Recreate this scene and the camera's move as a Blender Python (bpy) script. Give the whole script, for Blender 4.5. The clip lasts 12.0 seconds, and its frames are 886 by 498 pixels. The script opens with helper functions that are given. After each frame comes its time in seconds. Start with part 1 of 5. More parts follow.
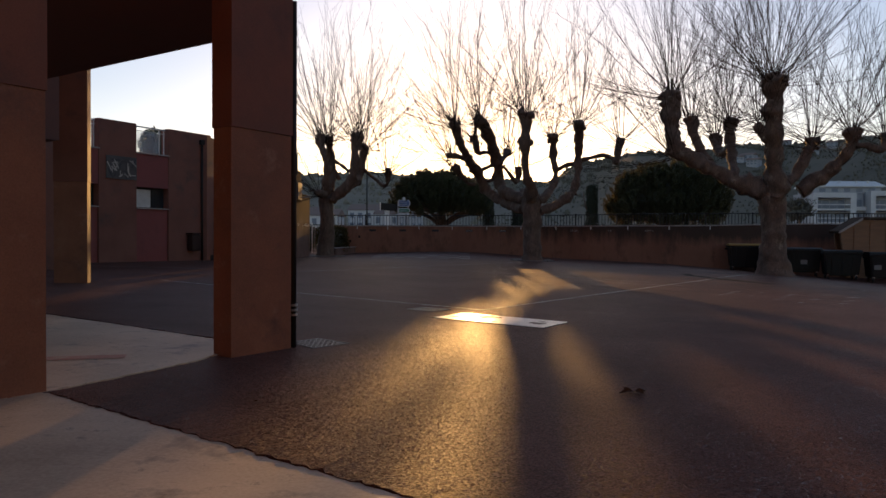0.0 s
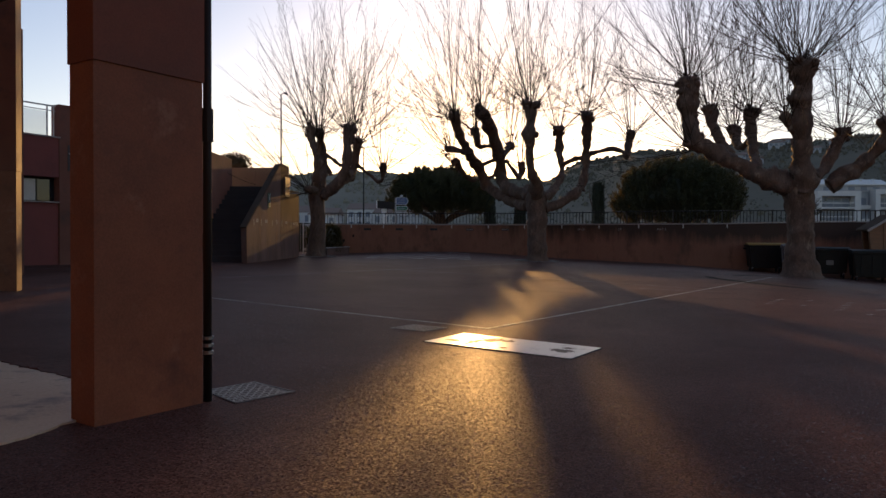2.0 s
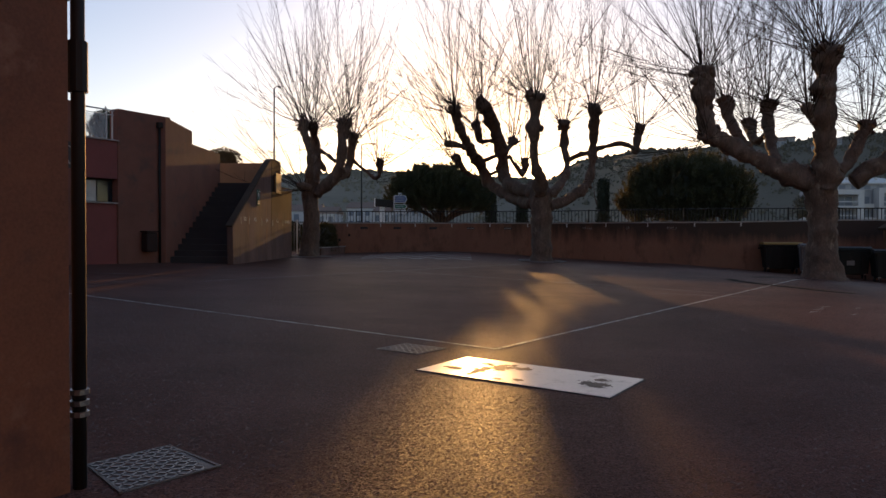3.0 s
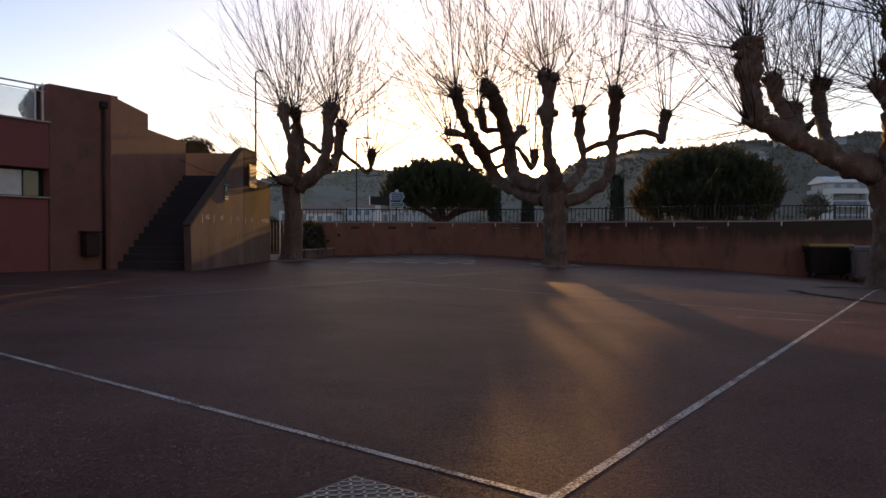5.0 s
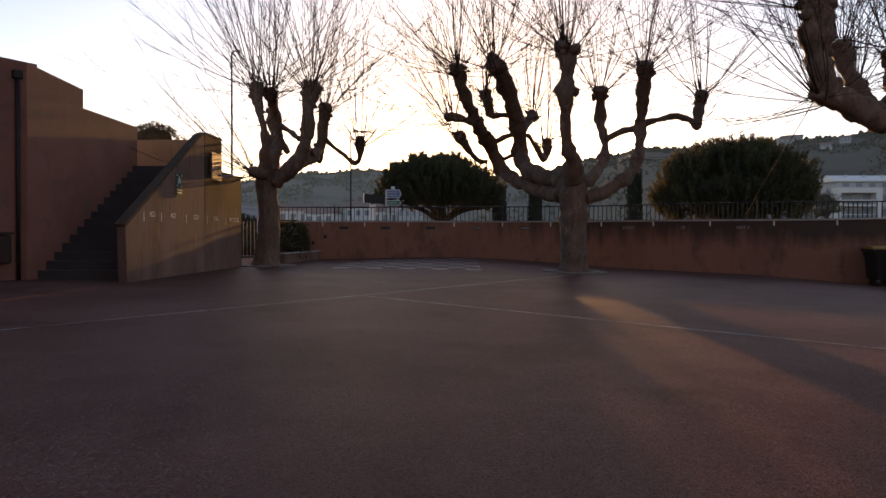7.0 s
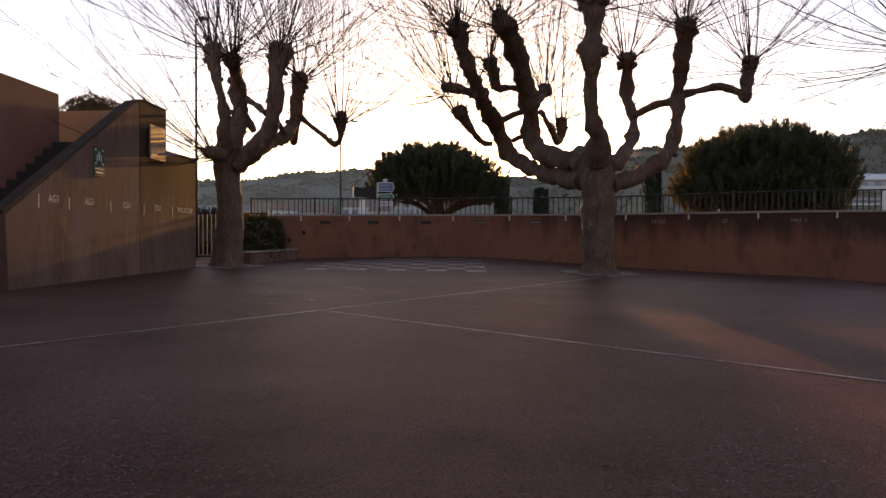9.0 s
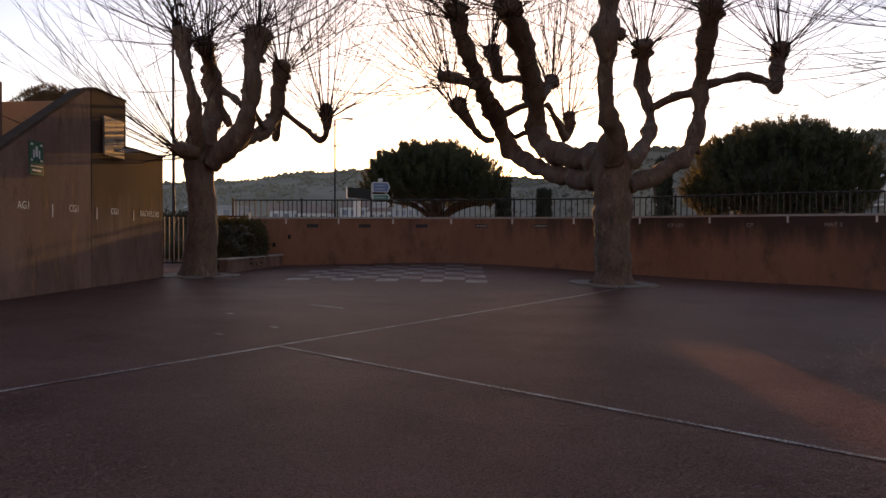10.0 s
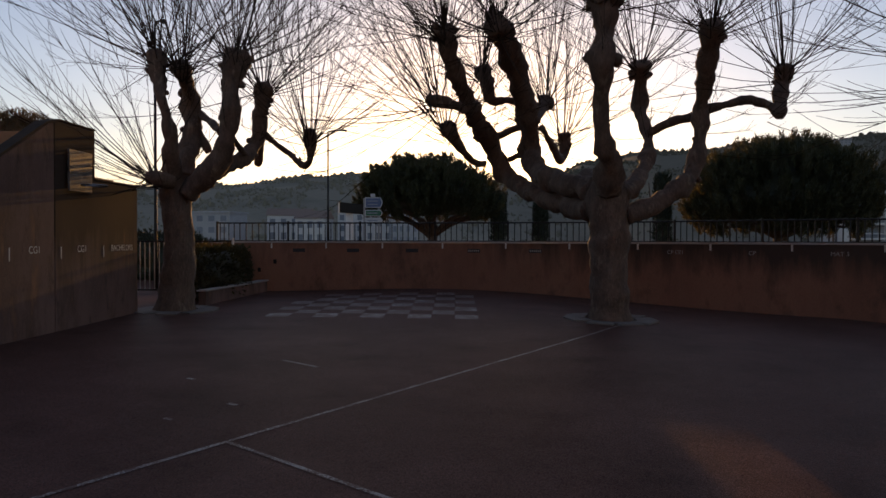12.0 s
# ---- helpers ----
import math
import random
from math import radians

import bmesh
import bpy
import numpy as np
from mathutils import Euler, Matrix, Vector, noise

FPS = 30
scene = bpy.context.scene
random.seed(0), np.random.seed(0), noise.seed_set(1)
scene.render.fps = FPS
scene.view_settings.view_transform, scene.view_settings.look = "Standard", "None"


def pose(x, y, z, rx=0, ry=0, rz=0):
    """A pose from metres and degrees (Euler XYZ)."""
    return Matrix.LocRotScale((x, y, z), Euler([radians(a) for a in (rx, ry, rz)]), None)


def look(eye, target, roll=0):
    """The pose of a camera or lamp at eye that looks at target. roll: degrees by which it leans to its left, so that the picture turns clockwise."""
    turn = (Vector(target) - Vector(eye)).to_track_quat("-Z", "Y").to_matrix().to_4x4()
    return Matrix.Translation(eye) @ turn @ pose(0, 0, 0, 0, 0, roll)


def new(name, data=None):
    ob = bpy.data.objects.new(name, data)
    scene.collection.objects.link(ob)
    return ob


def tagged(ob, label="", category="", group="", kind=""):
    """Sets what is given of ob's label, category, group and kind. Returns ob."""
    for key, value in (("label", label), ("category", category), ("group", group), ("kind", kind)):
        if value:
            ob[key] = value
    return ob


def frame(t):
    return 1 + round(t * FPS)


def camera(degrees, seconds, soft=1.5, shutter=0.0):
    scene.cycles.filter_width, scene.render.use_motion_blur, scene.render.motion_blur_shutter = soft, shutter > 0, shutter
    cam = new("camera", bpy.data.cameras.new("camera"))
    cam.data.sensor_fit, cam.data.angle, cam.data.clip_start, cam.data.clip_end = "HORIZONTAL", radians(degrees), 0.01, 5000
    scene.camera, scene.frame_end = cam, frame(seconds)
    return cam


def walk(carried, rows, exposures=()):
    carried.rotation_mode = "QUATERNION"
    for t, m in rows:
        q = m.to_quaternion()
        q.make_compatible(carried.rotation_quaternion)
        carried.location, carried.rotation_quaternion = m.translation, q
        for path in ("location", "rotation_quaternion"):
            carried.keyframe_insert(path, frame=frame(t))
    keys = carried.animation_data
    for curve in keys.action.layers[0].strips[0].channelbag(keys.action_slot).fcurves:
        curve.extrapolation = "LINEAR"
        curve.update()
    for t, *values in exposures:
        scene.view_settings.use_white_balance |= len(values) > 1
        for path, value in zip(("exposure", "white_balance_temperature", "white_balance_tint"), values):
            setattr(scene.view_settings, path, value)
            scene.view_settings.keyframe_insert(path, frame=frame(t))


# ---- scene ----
cam = camera(63.5, 12.0)
# the yard drains to one side: the ground leans by SLOPE degrees
SLOPE = 0.9
ROWS = [  # t x y z yaw pitch roll, over the yard's ground
    (0, 0.467, 3.113, 0.939, 1.12, -0.96, 1.22),
    (0.5, 0.465, 3.508, 0.942, 1.12, -0.97, 1.22),
    (1, 0.471, 3.937, 0.937, 1.13, -1.00, 1.20),
    (1.5, 0.475, 4.493, 0.932, 1.14, -1.00, 1.18),
    (2, 0.490, 5.096, 0.935, 1.14, -1.02, 1.16),
    (2.5, 0.486, 5.752, 0.939, 1.14, -1.07, 1.15),
    (3, 0.479, 6.455, 0.940, 1.15, -1.10, 1.14),
    (5, 0.451, 9.751, 0.977, 1.22, -1.13, 1.15),
    (5.5, 0.439, 10.559, 0.960, 1.24, -1.11, 1.13),
    (6, 0.434, 11.473, 0.977, 1.26, -1.12, 1.11),
    (6.5, 0.424, 12.354, 0.990, 1.27, -1.10, 1.11),
    (7, 0.405, 13.162, 0.999, 1.29, -1.10, 1.08),
    (9, 0.344, 16.718, 0.860, 1.11, -1.08, 1.05),
    (9.5, 0.363, 17.601, 0.860, 1.13, -1.09, 1.08),
    (10, 0.382, 18.469, 0.988, 1.09, -1.07, 1.07),
    (10.5, 0.425, 19.023, 1.113, 1.06, -1.03, 1.06),
    (11, 0.474, 19.206, 1.245, 1.04, -0.95, 1.03),
    (11.5, 0.526, 19.240, 1.413, 1.01, -0.88, 1.03),
    (12, 0.564, 19.194, 1.595, 0.98, -0.84, 0.99),
]
walk(cam, [(t, pose(0, 0, 0, 0, SLOPE, 0) @ pose(x, y, z, 90, 0, yaw) @ pose(0, 0, 0, pitch, 0, roll)) for t, x, y, z, yaw, pitch, roll in ROWS],
     exposures=[(0, 0.34, 5950, 26), (3, 0.45, 6050, 27), (5, 0.73, 6250, 29), (6, 0.92, 6400, 30), (7, 0.97, 6550, 31), (9, 1.16, 6950, 35), (9.6, 1.07, 6950, 35), (10.4, 0.98, 6900, 34), (11.2, 0.8, 6600, 32), (11.6, 0.66, 6450, 31), (12, 0.17, 6200, 29)])

# ---- light ----
SUN_AZ, SUN_EL = 1.38, 6.77          # degrees right of +y, degrees over the horizon
world = bpy.data.worlds.new("world")
scene.world = world
world.use_nodes = True
wn = world.node_tree.nodes
sky = wn.new("ShaderNodeTexSky")
sky.sky_type = "NISHITA"
sky.sun_disc = False
sky.sun_elevation = radians(SUN_EL)
sky.sun_rotation = radians(SUN_AZ)
sky.altitude = 200
sky.air_density = 1.0
sky.dust_density = 0.6
sky.ozone_density = 1.0
wn["Background"].inputs["Strength"].default_value = 0.135
world.node_tree.links.new(sky.outputs[0], wn["Background"].inputs["Color"])
sun_data = bpy.data.lights.new("sun", "SUN")
sun_data.energy = 2.75
sun_data.angle = radians(0.6)
sun_data.color = (1.0, 0.53, 0.13)
sun = new("sun", sun_data)
sun.matrix_basis = look((0, 0, 30), (-math.sin(radians(SUN_AZ)) * 50, -math.cos(radians(SUN_AZ)) * 50, 30 - 50 * math.tan(radians(SUN_EL))))


# ---- materials ----
def material(name, colours, scale=3.0, fine=40.0, rough=0.8, bump=0.3, metal=0.0, spec=0.5, depth=0.01, spots=None, stretch=(1, 1, 1), per_object=0.0, matte=0.0):
    """A surface of two or three colours mixed by coarse and fine noise, with relief. spots: (colour, scale, share) adds blotches."""
    m = bpy.data.materials.new(name)
    m.use_nodes = True
    nt = m.node_tree
    n, l = nt.nodes, nt.links
    b = n["Principled BSDF"]
    b.inputs["Metallic"].default_value = metal
    b.inputs["Specular IOR Level"].default_value = spec
    co = n.new("ShaderNodeTexCoord")
    mp = n.new("ShaderNodeMapping")
    mp.inputs["Scale"].default_value = stretch
    l.new(co.outputs["Object"], mp.inputs["Vector"])
    big = n.new("ShaderNodeTexNoise")
    big.inputs["Scale"].default_value = scale
    big.inputs["Detail"].default_value = 6
    big.inputs["Roughness"].default_value = 0.65
    small = n.new("ShaderNodeTexNoise")
    small.inputs["Scale"].default_value = fine
    small.inputs["Detail"].default_value = 4
    for t in (big, small):
        l.new(mp.outputs[0], t.inputs["Vector"])
    add = n.new("ShaderNodeMath")
    add.operation = "MULTIPLY_ADD"
    l.new(small.outputs["Fac"], add.inputs[0])
    add.inputs[1].default_value = 0.45
    l.new(big.outputs["Fac"], add.inputs[2])
    ramp = n.new("ShaderNodeValToRGB")
    e = ramp.color_ramp.elements
    e[0].position, e[1].position = 0.5, 0.98
    e[0].color, e[1].color = (*colours[0], 1), (*colours[-1], 1)
    for k, c in enumerate(colours[1:-1]):
        x = e.new(0.5 + 0.48 * (k + 1) / (len(colours) - 1))
        x.color = (*c, 1)
    l.new(add.outputs[0], ramp.inputs[0])
    out = ramp.outputs[0]
    if spots:
        for colour, sc, share in spots:
            s = n.new("ShaderNodeTexNoise")
            s.inputs["Scale"].default_value = sc
            s.inputs["Detail"].default_value = 8
            s.inputs["Roughness"].default_value = 0.7
            l.new(mp.outputs[0], s.inputs["Vector"])
            r = n.new("ShaderNodeValToRGB")
            r.color_ramp.elements[0].position = 0.62 - share * 0.4
            r.color_ramp.elements[1].position = 0.78 - share * 0.4
            l.new(s.outputs["Fac"], r.inputs[0])
            x = n.new("ShaderNodeMix")
            x.data_type = "RGBA"
            x.inputs["B"].default_value = (*colour, 1)
            l.new(r.outputs[0], x.inputs["Factor"])
            l.new(out, x.inputs["A"])
            out = x.outputs["Result"]
    if per_object:
        info = n.new("ShaderNodeObjectInfo")
        v = n.new("ShaderNodeMapRange")
        v.inputs["To Min"].default_value, v.inputs["To Max"].default_value = 1 - per_object, 1 + per_object
        l.new(info.outputs["Random"], v.inputs["Value"])
        h = n.new("ShaderNodeHueSaturation")
        l.new(v.outputs[0], h.inputs["Value"])
        l.new(out, h.inputs["Color"])
        out = h.outputs[0]
    l.new(out, b.inputs["Base Color"])
    rr = n.new("ShaderNodeMapRange")
    rr.inputs["To Min"].default_value, rr.inputs["To Max"].default_value = max(rough - 0.15, 0.03), min(rough + 0.12, 1)
    l.new(big.outputs["Fac"], rr.inputs["Value"])
    l.new(rr.outputs[0], b.inputs["Roughness"])
    b.inputs["Diffuse Roughness"].default_value = matte
    if bump:
        bp = n.new("ShaderNodeBump")
        bp.inputs["Strength"].default_value = bump
        bp.inputs["Distance"].default_value = depth
        l.new(add.outputs[0], bp.inputs["Height"])
        l.new(bp.outputs[0], b.inputs["Normal"])
    return m


def leafy(m, share, colour):
    """Lets light through thin leaves and needles."""
    n, l = m.node_tree.nodes, m.node_tree.links
    t = n.new("ShaderNodeBsdfTranslucent")
    t.inputs["Color"].default_value = (*colour, 1)
    x = n.new("ShaderNodeMixShader")
    x.inputs[0].default_value = share
    l.new(n["Principled BSDF"].outputs[0], x.inputs[1])
    l.new(t.outputs[0], x.inputs[2])
    l.new(x.outputs[0], n["Material Output"].inputs["Surface"])
    return m


def plain(name, colour, rough=0.5, metal=0.0, spec=0.5):
    return material(name, [tuple(c * 0.88 for c in colour), tuple(min(c * 1.1, 1) for c in colour)], 6, 60, rough, 0.05, metal, spec, 0.003)


def asphalt_material():
    """Worn red-brown asphalt of small chippings, each tilted its own way, so that their faces glint against the light."""
    m = bpy.data.materials.new("asphalt")
    m.use_nodes = True
    n, l = m.node_tree.nodes, m.node_tree.links
    b = n["Principled BSDF"]
    co = n.new("ShaderNodeTexCoord")
    chip = n.new("ShaderNodeTexVoronoi")
    chip.inputs["Scale"].default_value = 140
    grit = n.new("ShaderNodeTexNoise")
    grit.inputs["Scale"].default_value = 320
    grit.inputs["Detail"].default_value = 2
    patch = n.new("ShaderNodeTexNoise")
    patch.inputs["Scale"].default_value = 0.45
    patch.inputs["Detail"].default_value = 9
    patch.inputs["Roughness"].default_value = 0.7
    wave = n.new("ShaderNodeTexNoise")
    wave.inputs["Scale"].default_value = 1.6
    wave.inputs["Detail"].default_value = 3
    stain = n.new("ShaderNodeTexNoise")
    stain.inputs["Scale"].default_value = 1.1
    stain.inputs["Detail"].default_value = 7
    for t in (chip, grit, patch, wave, stain):
        l.new(co.outputs["Object"], t.inputs["Vector"])
    ramp = n.new("ShaderNodeValToRGB")
    e = ramp.color_ramp.elements
    e[0].position, e[1].position = 0.32, 0.7
    e[0].color, e[1].color = (0.088, 0.046, 0.036, 1), (0.154, 0.082, 0.065, 1)
    l.new(patch.outputs["Fac"], ramp.inputs[0])
    dirt = n.new("ShaderNodeMapRange")
    dirt.inputs["From Min"].default_value, dirt.inputs["From Max"].default_value = 0.55, 0.75
    dirt.inputs["To Min"].default_value, dirt.inputs["To Max"].default_value = 1.0, 0.72
    l.new(stain.outputs["Fac"], dirt.inputs["Value"])
    tone = n.new("ShaderNodeHueSaturation")
    val = n.new("ShaderNodeMapRange")
    val.inputs["To Min"].default_value, val.inputs["To Max"].default_value = 0.55, 1.45
    both = n.new("ShaderNodeMath")
    both.operation = "MULTIPLY"
    sep = n.new("ShaderNodeSeparateColor")
    l.new(chip.outputs["Color"], sep.inputs[0])
    l.new(sep.outputs[0], val.inputs["Value"])
    l.new(val.outputs[0], both.inputs[0])
    l.new(dirt.outputs[0], both.inputs[1])
    l.new(both.outputs[0], tone.inputs["Value"])
    l.new(ramp.outputs[0], tone.inputs["Color"])
    l.new(tone.outputs[0], b.inputs["Base Color"])
    ro = n.new("ShaderNodeMapRange")
    ro.inputs["From Min"].default_value, ro.inputs["From Max"].default_value = 0.065, 0.08
    ro.inputs["To Min"].default_value, ro.inputs["To Max"].default_value = 0.14, 0.5
    l.new(sep.outputs[1], ro.inputs["Value"])
    l.new(ro.outputs[0], b.inputs["Roughness"])
    sp = n.new("ShaderNodeMapRange")
    sp.inputs["From Min"].default_value, sp.inputs["From Max"].default_value = 0.065, 0.08
    sp.inputs["To Min"].default_value, sp.inputs["To Max"].default_value = 0.25, 0.0068
    l.new(sep.outputs[1], sp.inputs["Value"])
    l.new(sp.outputs[0], b.inputs["Specular IOR Level"])
    b2 = n.new("ShaderNodeBump")
    b2.inputs["Strength"].default_value = 0.2
    b2.inputs["Distance"].default_value = 0.03
    l.new(wave.outputs["Fac"], b2.inputs["Height"])
    b1 = n.new("ShaderNodeBump")
    b1.inputs["Strength"].default_value = 0.5
    b1.inputs["Distance"].default_value = 0.003
    l.new(grit.outputs["Fac"], b1.inputs["Height"])
    l.new(b2.outputs[0], b1.inputs["Normal"])
    tilt = n.new("ShaderNodeVectorMath")
    tilt.operation = "MULTIPLY_ADD"
    tilt.inputs[1].default_value = (0.44, 0.5, 0.1)
    tilt.inputs[2].default_value = (-0.22, -0.25, 0)
    l.new(chip.outputs["Color"], tilt.inputs[0])
    add = n.new("ShaderNodeVectorMath")
    add.operation = "ADD"
    l.new(b1.outputs[0], add.inputs[0])
    l.new(tilt.outputs[0], add.inputs[1])
    unit = n.new("ShaderNodeVectorMath")
    unit.operation = "NORMALIZE"
    l.new(add.outputs[0], unit.inputs[0])
    l.new(unit.outputs[0], b.inputs["Normal"])
    return m


def paint_material(name, colour, cover):
    """Road paint of which only a share, cover, still clings to the chippings, in grains and patches."""
    m = bpy.data.materials.new(name)
    m.use_nodes = True
    n, l = m.node_tree.nodes, m.node_tree.links
    b = n["Principled BSDF"]
    co = n.new("ShaderNodeTexCoord")
    noises = []
    for scale, detail in ((75, 3), (3.5, 6), (300, 1)):
        t = n.new("ShaderNodeTexNoise")
        t.inputs["Scale"].default_value = scale
        t.inputs["Detail"].default_value = detail
        l.new(co.outputs["Object"], t.inputs["Vector"])
        noises.append(t)
    blend = n.new("ShaderNodeMix")
    blend.inputs["Factor"].default_value = 0.36
    l.new(noises[0].outputs["Fac"], blend.inputs["A"])
    l.new(noises[1].outputs["Fac"], blend.inputs["B"])
    ramp = n.new("ShaderNodeValToRGB")
    e = ramp.color_ramp.elements
    mid = 0.5 + 0.2 * (0.5 - cover)
    e[0].position, e[1].position = mid - 0.025, mid + 0.025
    e[0].color, e[1].color = (0.118, 0.062, 0.048, 1), (*colour, 1)
    l.new(blend.outputs["Result"], ramp.inputs[0])
    l.new(ramp.outputs[0], b.inputs["Base Color"])
    b.inputs["Roughness"].default_value = 0.55
    b.inputs["Specular IOR Level"].default_value = 0.2
    bump = n.new("ShaderNodeBump")
    bump.inputs["Strength"].default_value = 0.5
    bump.inputs["Distance"].default_value = 0.003
    l.new(noises[2].outputs["Fac"], bump.inputs["Height"])
    l.new(bump.outputs[0], b.inputs["Normal"])
    return m


def glass_material():
    m = bpy.data.materials.new("window_glass")
    m.use_nodes = True
    b = m.node_tree.nodes["Principled BSDF"]
    b.inputs["Base Color"].default_value = (0.02, 0.025, 0.03, 1)
    b.inputs["Roughness"].default_value = 0.06
    b.inputs["Specular IOR Level"].default_value = 0.8
    return m


def frosted_glass():
    m = bpy.data.materials.new("hazy_glass")
    m.use_nodes = True
    b = m.node_tree.nodes["Principled BSDF"]
    b.inputs["Base Color"].default_value = (0.86, 0.88, 0.9, 1)
    b.inputs["Transmission Weight"].default_value = 0.8
    b.inputs["Roughness"].default_value = 0.12
    b.inputs["IOR"].default_value = 1.05
    return m


HAZY_GLASS = frosted_glass()
ASPHALT = asphalt_material()
CONCRETE = material("concrete_slab", [(0.38, 0.275, 0.18), (0.52, 0.395, 0.27), (0.62, 0.49, 0.345)], 1.2, 60, 0.62, 0.3, spec=0.25, depth=0.004, spots=[((0.16, 0.14, 0.125), 2.2, 0.15), ((0.1, 0.09, 0.08), 9, 0.05)])
RUST_RENDER = material("rust_render", [(0.195, 0.074, 0.032), (0.275, 0.108, 0.048), (0.345, 0.146, 0.069)], 1.6, 90, 0.72, 0.35, depth=0.003, spots=[((0.12, 0.05, 0.035), 1.1, 0.12), ((0.36, 0.19, 0.11), 3.0, 0.1)], matte=1.0)
# a darker copy of the rust render, for roof underside, lintel and inner walls
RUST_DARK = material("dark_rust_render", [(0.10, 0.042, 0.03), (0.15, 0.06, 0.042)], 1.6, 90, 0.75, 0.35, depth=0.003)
BROWN_WALL = material("brown_render", [(0.19, 0.08, 0.053), (0.235, 0.104, 0.071), (0.275, 0.13, 0.09)], 0.9, 70, 0.85, 0.2, depth=0.004, spots=[((0.14, 0.085, 0.068), 1.3, 0.18)], matte=1.0)
RED_PANEL = material("red_panel", [(0.25, 0.066, 0.058), (0.30, 0.085, 0.074)], 1.5, 80, 0.7, 0.25, depth=0.003, spots=[((0.2, 0.06, 0.055), 1.0, 0.2)], matte=1.0)
OCHRE_WALL = material("ochre_concrete", [(0.118, 0.072, 0.059), (0.178, 0.107, 0.087), (0.24, 0.146, 0.119)], 0.8, 60, 0.85, 0.2, spec=0.25, depth=0.004, spots=[((0.085, 0.05, 0.034), 1.0, 0.36), ((0.06, 0.04, 0.03), 3.5, 0.2), ((0.33, 0.17, 0.10), 2.0, 0.1)], stretch=(1, 1, 0.3), matte=1.0)
YARD_WALL = material("orange_render", [(0.235, 0.108, 0.064), (0.31, 0.147, 0.088), (0.36, 0.18, 0.112)], 0.7, 50, 0.85, 0.5, depth=0.006, spots=[((0.15, 0.075, 0.045), 1.4, 0.25), ((0.09, 0.055, 0.04), 0.8, 0.1)], stretch=(1, 1, 0.5), matte=1.0)


def run_off(m, colour, z0, z1, x0, x1, grain, low, high):
    """Dark water stains that run down from the coping (z1) and thin out to z0; they set in along the wall from x0 to x1."""
    n, l = m.node_tree.nodes, m.node_tree.links
    b = n["Principled BSDF"]
    old = b.inputs["Base Color"].links[0].from_socket
    co = n.new("ShaderNodeTexCoord")
    xyz = n.new("ShaderNodeSeparateXYZ")
    l.new(co.outputs["Object"], xyz.inputs[0])
    streak = n.new("ShaderNodeTexNoise")
    streak.inputs["Scale"].default_value = 1.0
    streak.inputs["Detail"].default_value = 8
    streak.inputs["Roughness"].default_value = 0.7
    mp = n.new("ShaderNodeMapping")
    mp.inputs["Scale"].default_value = grain
    l.new(co.outputs["Object"], mp.inputs["Vector"])
    l.new(mp.outputs[0], streak.inputs["Vector"])
    up, side = n.new("ShaderNodeMapRange"), n.new("ShaderNodeMapRange")
    up.inputs["From Min"].default_value, up.inputs["From Max"].default_value = z0, z1
    side.inputs["From Min"].default_value, side.inputs["From Max"].default_value = x0, x1
    side.inputs["To Min"].default_value = 0.15
    l.new(xyz.outputs["Z"], up.inputs["Value"])
    l.new(xyz.outputs["X"], side.inputs["Value"])
    a, c = n.new("ShaderNodeMath"), n.new("ShaderNodeMath")
    a.operation, c.operation = "MULTIPLY", "ADD"
    l.new(up.outputs[0], a.inputs[0])
    l.new(side.outputs[0], a.inputs[1])
    l.new(a.outputs[0], c.inputs[0])
    l.new(streak.outputs["Fac"], c.inputs[1])
    r = n.new("ShaderNodeValToRGB")
    r.color_ramp.elements[0].position, r.color_ramp.elements[1].position = low, high
    l.new(c.outputs[0], r.inputs[0])
    x = n.new("ShaderNodeMix")
    x.data_type = "RGBA"
    x.inputs["B"].default_value = (*colour, 1)
    l.new(r.outputs[0], x.inputs["Factor"])
    l.new(old, x.inputs["A"])
    l.new(x.outputs["Result"], b.inputs["Base Color"])
    return m


run_off(YARD_WALL, (0.07, 0.042, 0.03), 0.5, 1.5, 0.0, 13.0, (2.6, 2.6, 0.35), 0.6, 1.2)
OCHRE_STAINED = run_off(OCHRE_WALL.copy(), (0.05, 0.032, 0.023), 0.7, 2.8, -9.0, -7.0, (4.5, 4.5, 0.45), 0.6, 1.05)
COPING = material("coping_stone", [(0.30, 0.26, 0.23), (0.44, 0.40, 0.36)], 2, 60, 0.75, 0.3, depth=0.004)
BARK = material("plane_bark", [(0.07, 0.042, 0.028), (0.13, 0.081, 0.054), (0.185, 0.121, 0.083)], 4.0, 26, 0.88, 1.0, depth=0.03, spots=[((0.29, 0.22, 0.15), 4.5, 0.13), ((0.065, 0.042, 0.03), 6.0, 0.26)], stretch=(1, 1, 0.5))
TWIG = material("twig_bark", [(0.03, 0.021, 0.015), (0.055, 0.038, 0.026)], 8, 40, 0.95, 0.0, spec=0.1)
HEDGE_TWIG = material("brown_hedge_twigs", [(0.08, 0.058, 0.034), (0.16, 0.12, 0.07)], 5, 40, 0.9, 0.0, spec=0.1)
DRY_TWIG = material("dry_pine_twig", [(0.16, 0.10, 0.06), (0.26, 0.17, 0.10)], 8, 40, 0.9, 0.0, spec=0.1)
RUST_UPPER = material("upper_rust_render", [(0.16, 0.056, 0.03), (0.21, 0.073, 0.038), (0.245, 0.092, 0.048)], 1.6, 90, 0.72, 0.35, depth=0.003, spots=[((0.11, 0.045, 0.03), 1.1, 0.15)], matte=1.0)
